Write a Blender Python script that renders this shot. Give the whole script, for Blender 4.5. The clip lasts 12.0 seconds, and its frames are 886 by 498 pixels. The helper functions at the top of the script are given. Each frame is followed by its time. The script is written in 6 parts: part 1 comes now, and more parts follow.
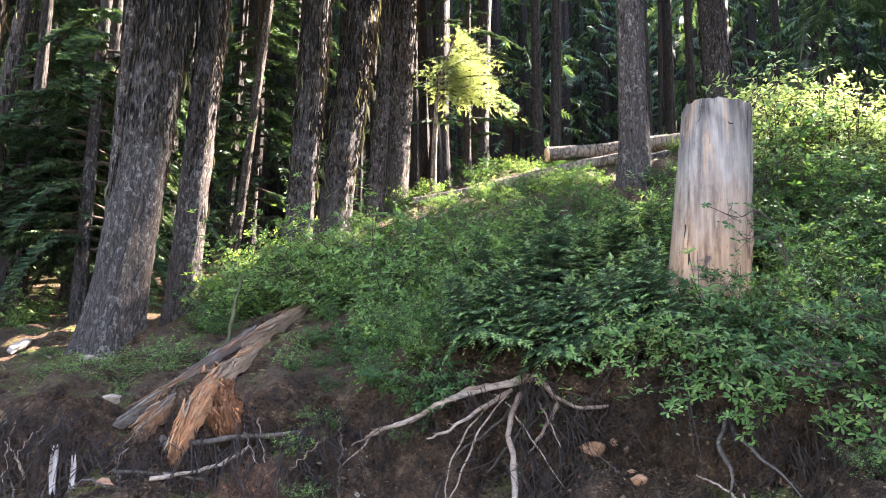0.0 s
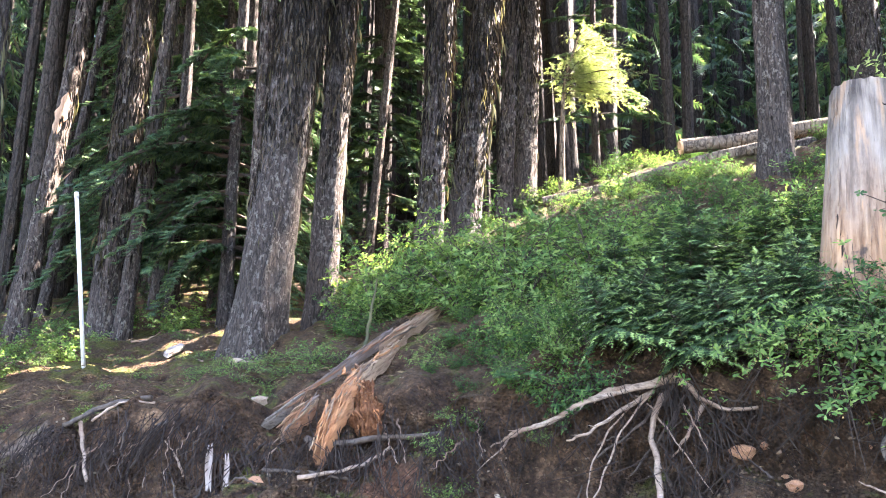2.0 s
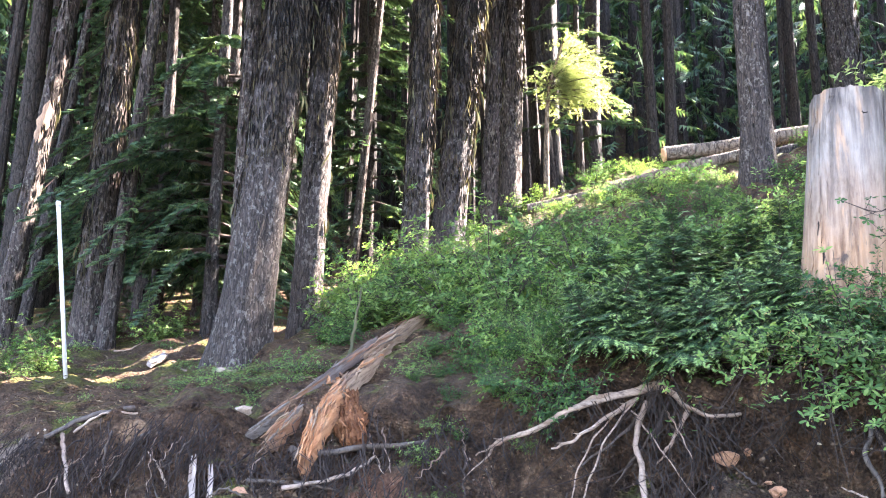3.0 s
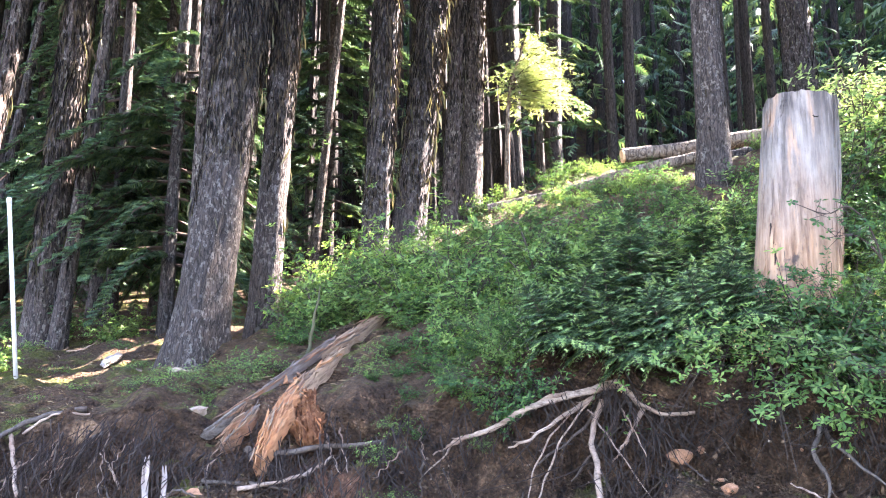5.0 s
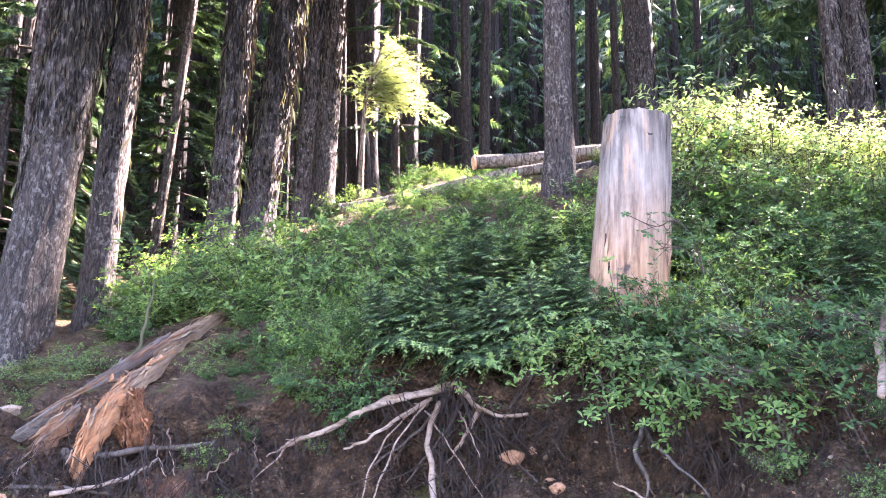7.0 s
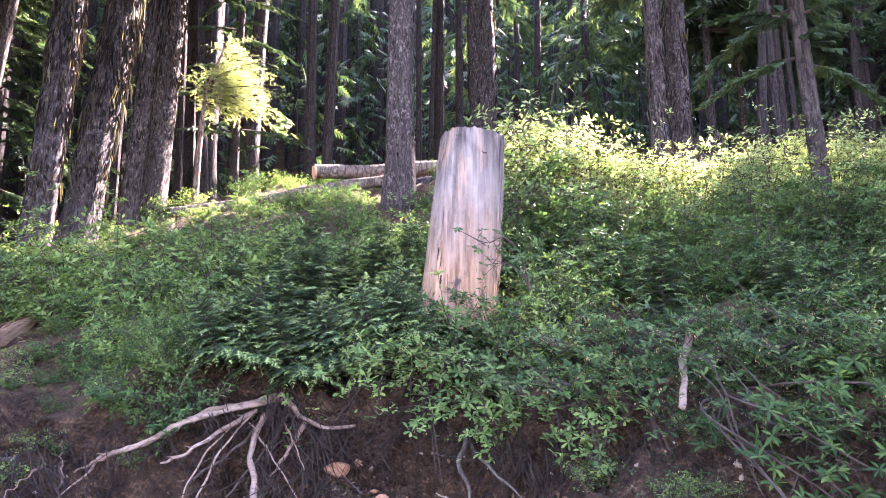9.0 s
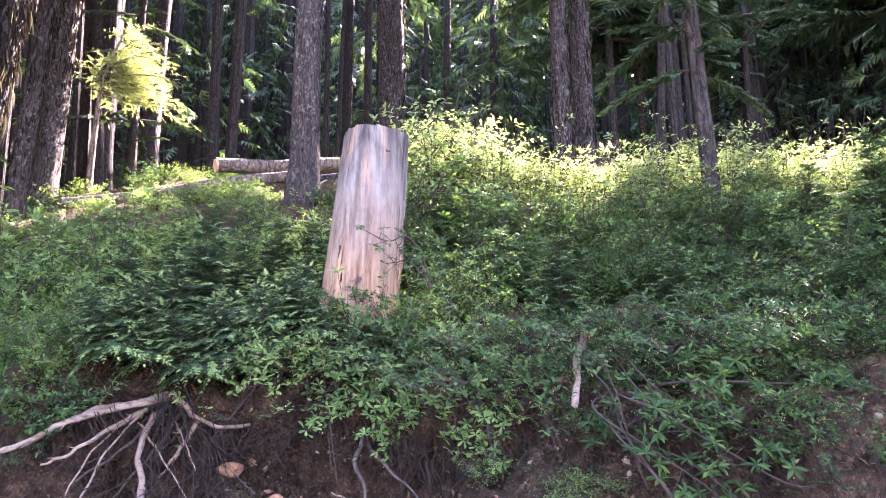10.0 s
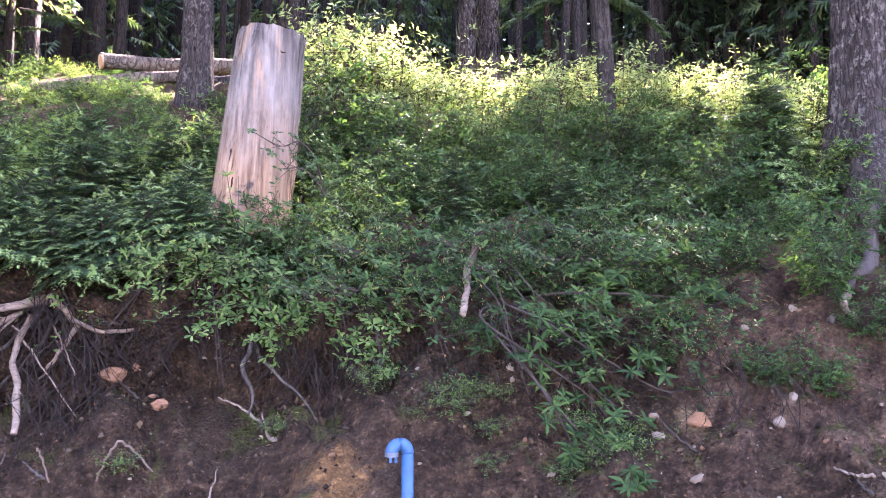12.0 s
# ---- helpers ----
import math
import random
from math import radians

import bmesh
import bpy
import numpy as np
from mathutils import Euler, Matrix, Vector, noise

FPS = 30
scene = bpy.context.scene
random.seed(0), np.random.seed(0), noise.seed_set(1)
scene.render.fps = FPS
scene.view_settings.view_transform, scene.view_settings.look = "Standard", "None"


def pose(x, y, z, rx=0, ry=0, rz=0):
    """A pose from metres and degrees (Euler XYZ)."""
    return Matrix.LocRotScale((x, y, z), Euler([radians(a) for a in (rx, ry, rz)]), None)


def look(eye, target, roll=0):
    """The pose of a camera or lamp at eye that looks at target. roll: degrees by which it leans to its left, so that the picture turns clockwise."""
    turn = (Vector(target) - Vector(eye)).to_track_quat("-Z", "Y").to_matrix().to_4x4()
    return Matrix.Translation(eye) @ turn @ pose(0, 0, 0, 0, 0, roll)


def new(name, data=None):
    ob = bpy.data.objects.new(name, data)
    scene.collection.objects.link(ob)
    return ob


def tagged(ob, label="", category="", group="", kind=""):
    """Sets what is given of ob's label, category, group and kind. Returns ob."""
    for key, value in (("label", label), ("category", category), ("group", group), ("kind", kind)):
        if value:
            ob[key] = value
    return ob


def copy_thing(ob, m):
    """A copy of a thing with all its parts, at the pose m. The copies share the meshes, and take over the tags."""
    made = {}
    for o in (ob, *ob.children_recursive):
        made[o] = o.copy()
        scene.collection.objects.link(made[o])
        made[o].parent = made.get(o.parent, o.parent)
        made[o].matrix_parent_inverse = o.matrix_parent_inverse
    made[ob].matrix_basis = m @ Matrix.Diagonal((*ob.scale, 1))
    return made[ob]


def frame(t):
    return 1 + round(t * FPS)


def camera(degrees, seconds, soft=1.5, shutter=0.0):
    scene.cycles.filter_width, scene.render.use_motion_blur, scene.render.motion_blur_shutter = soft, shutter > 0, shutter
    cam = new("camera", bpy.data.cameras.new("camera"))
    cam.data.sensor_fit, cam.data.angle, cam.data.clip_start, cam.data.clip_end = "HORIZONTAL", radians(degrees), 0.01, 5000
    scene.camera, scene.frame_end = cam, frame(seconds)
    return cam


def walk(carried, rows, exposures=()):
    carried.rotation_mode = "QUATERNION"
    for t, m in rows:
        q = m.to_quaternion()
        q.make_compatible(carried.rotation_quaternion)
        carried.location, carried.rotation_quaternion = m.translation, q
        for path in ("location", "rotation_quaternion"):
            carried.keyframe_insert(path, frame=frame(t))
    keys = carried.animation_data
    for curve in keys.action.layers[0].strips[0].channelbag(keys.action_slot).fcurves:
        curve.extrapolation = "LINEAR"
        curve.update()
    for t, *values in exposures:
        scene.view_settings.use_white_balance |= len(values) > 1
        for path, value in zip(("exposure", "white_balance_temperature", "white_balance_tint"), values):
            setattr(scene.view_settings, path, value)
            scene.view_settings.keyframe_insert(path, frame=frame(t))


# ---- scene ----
# camera and its walk: a slow turn on the spot at the roadside, phone held at eye height
cam = camera(55.8, 12.0, soft=1.0)
ROWS = [
    (0.0, 0.000, 0.000, 1.600, 100.50, -0.39, 0.00),
    (0.5, -0.023, 0.014, 1.606, 100.56, -0.33, 3.93),
    (1.0, -0.040, 0.027, 1.604, 100.55, -0.20, 7.33),
    (1.5, -0.045, 0.034, 1.605, 100.53, -0.33, 8.97),
    (2.0, -0.038, 0.025, 1.604, 100.49, -0.40, 8.90),
    (2.5, -0.031, 0.021, 1.612, 100.69, -0.20, 8.12),
    (3.0, -0.030, 0.022, 1.616, 100.95, 0.00, 7.96),
    (5.0, -0.004, 0.028, 1.614, 100.93, 0.23, 5.37),
    (5.5, 0.016, 0.035, 1.610, 100.93, 0.23, 3.14),
    (6.0, 0.039, 0.053, 1.606, 101.08, 0.41, 0.82),
    (6.5, 0.057, 0.078, 1.601, 101.07, 0.19, -1.72),
    (7.0, 0.072, 0.078, 1.602, 101.09, -0.04, -4.76),
    (9.0, 0.137, 0.062, 1.599, 101.88, 0.17, -15.67),
    (9.5, 0.160, 0.053, 1.596, 101.97, 0.26, -19.35),
    (10.0, 0.180, 0.054, 1.594, 101.80, 0.39, -22.11),
    (10.5, 0.182, 0.042, 1.590, 101.18, 0.28, -23.84),
    (11.0, 0.204, 0.047, 1.583, 99.76, 0.15, -25.11),
    (11.5, 0.222, 0.051, 1.567, 97.74, -0.12, -26.80),
    (12.0, 0.241, 0.055, 1.566, 95.90, -0.21, -29.00),
]
walk(cam, [(t, pose(x, y, z, rx, ry, rz)) for t, x, y, z, rx, ry, rz in ROWS],
     exposures=[(0.0, 4.35, 6500, 20), (1.5, 4.72, 6500, 20), (3.0, 4.92, 6250, 22), (6.0, 5.0, 6200, 28), (9.0, 4.84, 6250, 45), (12.0, 4.72, 6300, 46)])

# ---- light: clear sky, one low sun beyond the trees to the right ----
SUN_EL, SUN_AZ = 40.0, 58.0
TO_SUN = Vector((math.sin(radians(SUN_AZ)) * math.cos(radians(SUN_EL)),
                 math.cos(radians(SUN_AZ)) * math.cos(radians(SUN_EL)), math.sin(radians(SUN_EL))))
world = bpy.data.worlds.new("sky")
scene.world = world
world.use_nodes = True
wn = world.node_tree.nodes
sky = wn.new("ShaderNodeTexSky")
sky.sky_type = "NISHITA"
sky.sun_disc = False
sky.sun_elevation = radians(SUN_EL)
sky.sun_rotation = radians(SUN_AZ)
wn["Background"].inputs["Strength"].default_value = 0.10
world.node_tree.links.new(sky.outputs[0], wn["Background"].inputs[0])
lamp = bpy.data.lights.new("sun", "SUN")
lamp.energy = 5.0
lamp.angle = radians(0.53)
lamp.color = (1.0, 0.93, 0.80)
sun = new("sun", lamp)
sun.matrix_world = look(tuple(TO_SUN * 60), (0, 0, 0))


# ---- materials ----
def mat(name, build, rough=0.8, spec=0.3):
    """A node material; build(n, link) returns the colour socket and a height socket or None."""
    m = bpy.data.materials.new(name)
    m.use_nodes = True
    nt = m.node_tree
    n, link = nt.nodes, nt.links.new
    bsdf = n["Principled BSDF"]
    bsdf.inputs["Roughness"].default_value = rough
    bsdf.inputs["Specular IOR Level"].default_value = spec
    col, height, depth = build(n, link)
    link(col, bsdf.inputs["Base Color"])
    if height is not None:
        b = n.new("ShaderNodeBump")
        b.inputs["Strength"].default_value = 1.0
        b.inputs["Distance"].default_value = depth
        link(height, b.inputs["Height"])
        link(b.outputs[0], bsdf.inputs["Normal"])
    return m


def coords(n, link, scale=(1, 1, 1), world_space=False, axis=None):
    if world_space:
        src = n.new("ShaderNodeNewGeometry").outputs["Position"]
    else:
        src = n.new("ShaderNodeTexCoord").outputs["Object"]
    if axis is not None:
        rot = n.new("ShaderNodeMapping")
        rot.inputs["Rotation"].default_value = Vector(axis).rotation_difference(Vector((0, 0, 1))).to_euler()
        link(src, rot.inputs["Vector"])
        src = rot.outputs[0]
    mp = n.new("ShaderNodeMapping")
    mp.inputs["Scale"].default_value = scale
    link(src, mp.inputs["Vector"])
    return mp.outputs[0]


def noise_tex(n, link, vec, scale, detail=5.0, rough=0.6):
    t = n.new("ShaderNodeTexNoise")
    t.inputs["Scale"].default_value = scale
    t.inputs["Detail"].default_value = detail
    t.inputs["Roughness"].default_value = rough
    link(vec, t.inputs["Vector"])
    return t.outputs["Fac"]


def voronoi(n, link, vec, scale, feature="F1", out="Distance"):
    t = n.new("ShaderNodeTexVoronoi")
    t.feature = feature
    t.inputs["Scale"].default_value = scale
    link(vec, t.inputs["Vector"])
    return t.outputs[out]


def ramp(n, link, fac, stops):
    r = n.new("ShaderNodeValToRGB")
    e = r.color_ramp.elements
    while len(e) < len(stops):
        e.new(0.5)
    for k, (p, c) in enumerate(stops):
        e[k].position = p
        e[k].color = (*c, 1) if not isinstance(c, (int, float)) else (c, c, c, 1)
    link(fac, r.inputs["Fac"])
    return r.outputs["Color"]


def mix(n, link, fac, a, b, blend="MIX"):
    x = n.new("ShaderNodeMix")
    x.data_type = "RGBA"
    x.blend_type = blend
    for sock, v in ((x.inputs["Factor"], fac), (x.inputs["A"], a), (x.inputs["B"], b)):
        if isinstance(v, bpy.types.NodeSocket):
            link(v, sock)
        elif isinstance(v, tuple):
            sock.default_value = (*v, 1)
        else:
            sock.default_value = v
    return x.outputs["Result"]


def maths(n, link, op, a, b):
    x = n.new("ShaderNodeMath")
    x.operation = op
    for sock, v in ((x.inputs[0], a), (x.inputs[1], b)):
        if isinstance(v, bpy.types.NodeSocket):
            link(v, sock)
        else:
            sock.default_value = v
    return x.outputs[0]


def ground_build(n, link):
    p = coords(n, link, world_space=True)
    big = noise_tex(n, link, p, 1.1, 6)
    mid = noise_tex(n, link, p, 7, 8, 0.7)
    fine = noise_tex(n, link, p, 45, 6, 0.75)
    soil = ramp(n, link, mid, [(0.32, (0.018, 0.010, 0.006)), (0.46, (0.060, 0.033, 0.018)), (0.58, (0.112, 0.062, 0.033)), (0.74, (0.20, 0.125, 0.070))])
    red = ramp(n, link, mid, [(0.34, (0.035, 0.018, 0.011)), (0.48, (0.115, 0.062, 0.037)), (0.64, (0.23, 0.135, 0.080))])
    place = n.new("ShaderNodeSeparateXYZ")
    link(p, place.inputs[0])
    # redder, barer earth towards the far end of the bank
    bare = maths(n, link, "ADD", big, maths(n, link, "MULTIPLY", maths(n, link, "ADD", place.outputs["X"], -3.2), 0.045))
    soil = mix(n, link, ramp(n, link, bare, [(0.54, 0.0), (0.64, 1.0)]), soil, red)
    cells = n.new("ShaderNodeSeparateColor")
    link(voronoi(n, link, p, 70, "F1", "Color"), cells.inputs[0])
    big_cells = n.new("ShaderNodeSeparateColor")
    link(voronoi(n, link, p, 27, "F1", "Color"), big_cells.inputs[0])
    # a patch of ochre subsoil beside the pipe, and a ledge of red earth under the rotten log
    for cx, cy, cz, size, tone in ((2.01, 4.55, 0.74, 0.62, (0.30, 0.15, 0.058)), (-1.34, 5.75, 1.02, 0.75, (0.19, 0.088, 0.048)), (-3.2, 6.05, 1.46, 0.30, (0.30, 0.175, 0.095)), (-4.2, 5.95, 1.20, 0.75, (0.20, 0.145, 0.105)), (3.94, 3.71, 1.09, 0.26, (0.36, 0.23, 0.12))):
        away = n.new("ShaderNodeVectorMath")
        away.operation = "DISTANCE"
        link(p, away.inputs[0])
        away.inputs[1].default_value = (cx, cy, cz)
        edge = maths(n, link, "ADD", maths(n, link, "MULTIPLY", away.outputs["Value"], 1.0 / size), maths(n, link, "MULTIPLY", mid, 1.1))
        soil = mix(n, link, ramp(n, link, edge, [(0.95 * 0.8, 0.9), (1.0, 0.0)]), soil, tone)
    crumb = ramp(n, link, maths(n, link, "ADD", maths(n, link, "MULTIPLY", cells.outputs[0], 0.55), maths(n, link, "MULTIPLY", big_cells.outputs[0], 0.45)),
                 [(0.25, 0.6), (0.5, 0.9), (0.75, 1.15), (0.93, 2.0)])
    soil = mix(n, link, 0.85, soil, crumb, "MULTIPLY")
    duff = ramp(n, link, fine, [(0.3, (0.03, 0.018, 0.011)), (0.55, (0.095, 0.056, 0.031)), (0.75, (0.21, 0.135, 0.08))])
    moss = ramp(n, link, fine, [(0.3, (0.035, 0.045, 0.01)), (0.7, (0.16, 0.155, 0.03))])
    patch = noise_tex(n, link, p, 2.3, 4)
    duff = mix(n, link, ramp(n, link, patch, [(0.5, 0.0), (0.6, 0.85)]), duff, moss)
    g = n.new("ShaderNodeNewGeometry")
    sep = n.new("ShaderNodeSeparateXYZ")
    link(g.outputs["Normal"], sep.inputs[0])
    flat = ramp(n, link, maths(n, link, "ADD", sep.outputs["Z"], maths(n, link, "MULTIPLY", mid, 0.25)), [(0.84, 0.0), (0.99, 1.0)])
    col = mix(n, link, flat, soil, duff)
    grit = voronoi(n, link, p, 42)
    pebble = ramp(n, link, voronoi(n, link, p, 16), [(0.05, 1.0), (0.16, 0.0)])
    col = mix(n, link, maths(n, link, "MULTIPLY", pebble, ramp(n, link, mid, [(0.52, 0.0), (0.6, 0.7)])), col, (0.30, 0.22, 0.16))
    gravel = ramp(n, link, fine, [(0.3, (0.16, 0.14, 0.12)), (0.7, (0.36, 0.32, 0.27))])
    low = n.new("ShaderNodeSeparateXYZ")
    link(g.outputs["Position"], low.inputs[0])
    col = mix(n, link, ramp(n, link, low.outputs["Z"], [(0.05, 1.0), (0.12, 0.0)]), col, gravel)
    h = maths(n, link, "ADD", maths(n, link, "MULTIPLY", fine, 0.8), maths(n, link, "MULTIPLY", grit, 0.9))
    h = maths(n, link, "ADD", h, maths(n, link, "MULTIPLY", mid, 1.5))
    return col, h, 0.085


def bark_build(dark, light, lichen, vscale=1.0, spots=0.5):
    def build(n, link):
        p = coords(n, link, (1, 1, 0.22), False)
        p2 = coords(n, link, (1, 1, 0.6), False)
        warp = noise_tex(n, link, p, 9 * vscale, 6, 0.7)
        add = n.new("ShaderNodeVectorMath")
        add.operation = "MULTIPLY_ADD"
        link(p, add.inputs[0])
        add.inputs[1].default_value = (1, 1, 1)
        sc = n.new("ShaderNodeVectorMath")
        sc.operation = "SCALE"
        comb = n.new("ShaderNodeCombineXYZ")
        for k in range(3):
            link(warp, comb.inputs[k])
        link(comb.outputs[0], sc.inputs[0])
        sc.inputs["Scale"].default_value = 0.12
        link(sc.outputs[0], add.inputs[2])
        crack = voronoi(n, link, add.outputs[0], 17 * vscale, "DISTANCE_TO_EDGE")
        fine = noise_tex(n, link, p, 60, 6, 0.7)
        big = noise_tex(n, link, p2, 2.2, 4)
        col = ramp(n, link, fine, [(0.3, dark), (0.7, light)])
        col = mix(n, link, ramp(n, link, crack, [(0.0, 0.85), (0.12, 0.0)]), col, tuple(c * 0.35 for c in dark))
        sp = noise_tex(n, link, p2, 23, 6, 0.7)
        sp = maths(n, link, "MULTIPLY", ramp(n, link, sp, [(0.54, 0.0), (0.59, 1.0)]), ramp(n, link, big, [(0.36, 0.15), (0.55, spots)]))
        col = mix(n, link, sp, col, lichen)
        info = n.new("ShaderNodeObjectInfo")
        col = mix(n, link, 1.0, col, ramp(n, link, info.outputs["Random"], [(0.0, (0.8, 0.8, 0.82)), (1.0, (1.2, 1.12, 1.05))]), "MULTIPLY")
        h = maths(n, link, "ADD", ramp(n, link, crack, [(0.0, 0.0), (0.25, 1.0)]), maths(n, link, "MULTIPLY", fine, 0.5))
        return col, h, 0.012
    return build


def leaf_mat(name, a, b, c, through_col, trans=0.4, rough=0.58, spec=0.14):
    """Leaves: each one tinted by chance between three greens, part of the light passing through."""
    m = bpy.data.materials.new(name)
    m.use_nodes = True
    n, link = m.node_tree.nodes, m.node_tree.links.new
    g = n.new("ShaderNodeNewGeometry")
    col = ramp(n, link, g.outputs["Random Per Island"], [(0.0, a), (0.55, b), (0.92, c)])
    p = coords(n, link, world_space=True)
    big = noise_tex(n, link, p, 1.4, 3)
    col = mix(n, link, 1.0, col, ramp(n, link, big, [(0.3, (0.7, 0.75, 0.8)), (0.7, (1.25, 1.2, 1.0))]), "MULTIPLY")
    bs = n["Principled BSDF"]
    link(col, bs.inputs["Base Color"])
    bs.inputs["Roughness"].default_value = rough
    bs.inputs["Specular IOR Level"].default_value = spec
    tr = n.new("ShaderNodeBsdfTranslucent")
    link(mix(n, link, 1.0, col, through_col, "MULTIPLY"), tr.inputs["Color"])
    ms = n.new("ShaderNodeMixShader")
    ms.inputs[0].default_value = trans
    link(bs.outputs[0], ms.inputs[1])
    link(tr.outputs[0], ms.inputs[2])
    link(ms.outputs[0], n["Material Output"].inputs["Surface"])
    return m


def wood_build(dark, light, tint, along=(1, 1, 0.12), scale=22, stain=0.5, axis=None):
    def build(n, link):
        p = coords(n, link, along, False, axis)
        grain = noise_tex(n, link, p, scale, 8, 0.7)
        fine = noise_tex(n, link, p, scale * 4, 6, 0.7)
        big = noise_tex(n, link, coords(n, link, (1, 1, 0.5)), 2.4, 4)
        col = ramp(n, link, grain, [(0.3, dark), (0.55, light), (0.8, tuple(min(1, c * 1.15) for c in light))])
        col = mix(n, link, maths(n, link, "MULTIPLY", ramp(n, link, big, [(0.42, 0.0), (0.62, 1.0)]), stain), col, tint)
        col = mix(n, link, ramp(n, link, fine, [(0.28, 0.7), (0.42, 0.0)]), col, tuple(c * 0.4 for c in dark))
        h = maths(n, link, "ADD", grain, maths(n, link, "MULTIPLY", fine, 0.5))
        return col, h, 0.008
    return build


def plain_build(c, var=0.25, scale=14, depth=0.002):
    def build(n, link):
        f = noise_tex(n, link, coords(n, link), scale, 6, 0.65)
        lo, hi = tuple(x * (1 - var) for x in c), tuple(min(1, x * (1 + var)) for x in c)
        return ramp(n, link, f, [(0.3, lo), (0.7, hi)]), f, depth
    return build


M_GROUND = mat("forest_soil", ground_build, 0.95, 0.15)
M_BARK = mat("shaggy_bark", bark_build((0.019, 0.0145, 0.0125), (0.070, 0.054, 0.045), (0.21, 0.195, 0.16), 1.0, 0.45), 0.9, 0.2)
M_BARK_GREY = mat("grey_bark", bark_build((0.023, 0.0175, 0.014), (0.076, 0.058, 0.046), (0.20, 0.178, 0.15), 1.3, 0.55), 0.9, 0.2)
M_LOGBARK = mat("weathered_log_bark", bark_build((0.075, 0.052, 0.036), (0.215, 0.16, 0.11), (0.29, 0.24, 0.18), 0.7, 0.6), 0.9, 0.2)
M_BARK_FAR = mat("dark_bark", bark_build((0.018, 0.014, 0.0115), (0.058, 0.045, 0.036), (0.11, 0.10, 0.08), 0.8, 0.3), 0.9, 0.2)
M_FLAKE = leaf_mat("bark_flake", (0.008, 0.0063, 0.005), (0.018, 0.014, 0.011), (0.060, 0.046, 0.032), (1.0, 0.9, 0.7), 0.06, 0.9, 0.1)
M_LITTER = leaf_mat("dry_litter", (0.035, 0.021, 0.013), (0.095, 0.060, 0.036), (0.24, 0.17, 0.10), (1.0, 0.9, 0.7), 0.05, 0.9, 0.1)
M_LICHEN = leaf_mat("beard_lichen", (0.050, 0.046, 0.026), (0.085, 0.078, 0.044), (0.16, 0.148, 0.088), (1.0, 0.95, 0.7), 0.35, 0.8, 0.1)
M_LEAF = leaf_mat("shrub_leaf", (0.024, 0.055, 0.020), (0.046, 0.092, 0.031), (0.094, 0.148, 0.045), (1.55, 1.65, 0.9), 0.42)
M_LEAF_LIGHT = leaf_mat("young_leaf", (0.058, 0.110, 0.034), (0.108, 0.172, 0.052), (0.19, 0.255, 0.078), (1.5, 1.55, 0.9), 0.46)
# paler, more translucent leaf copy: the sun's brightness is put into its colour
M_LEAF_SUNLIT = leaf_mat("pale_young_leaf", (0.11, 0.16, 0.062), (0.20, 0.26, 0.105), (0.30, 0.355, 0.17), (1.5, 1.5, 1.0), 0.5)
M_BLOSSOM = leaf_mat("pale_blossom", (0.32, 0.20, 0.09), (0.45, 0.30, 0.14), (0.52, 0.38, 0.20), (1.2, 1.0, 0.8), 0.35)
M_NEEDLE = leaf_mat("fir_needle", (0.022, 0.047, 0.023), (0.038, 0.070, 0.032), (0.060, 0.100, 0.041), (1.3, 1.35, 0.85), 0.18)
M_FIRTIP = leaf_mat("young_fir_shoot", (0.115, 0.185, 0.060), (0.18, 0.26, 0.088), (0.25, 0.32, 0.115), (1.3, 1.35, 0.85), 0.25)
# needles far paler than the other firs: sunlight put into the colour
M_NEEDLE_SUNLIT = leaf_mat("sunny_fir_needle", (0.115, 0.15, 0.07), (0.19, 0.225, 0.115), (0.28, 0.305, 0.175), (1.6, 1.6, 0.9), 0.42)
M_NEEDLE_FAR = leaf_mat("far_needle", (0.031, 0.060, 0.037), (0.054, 0.094, 0.049), (0.105, 0.148, 0.066), (1.4, 1.45, 0.85), 0.24)
M_TWIG = mat("twig_bark", plain_build((0.048, 0.033, 0.024), 0.4), 0.85, 0.2)


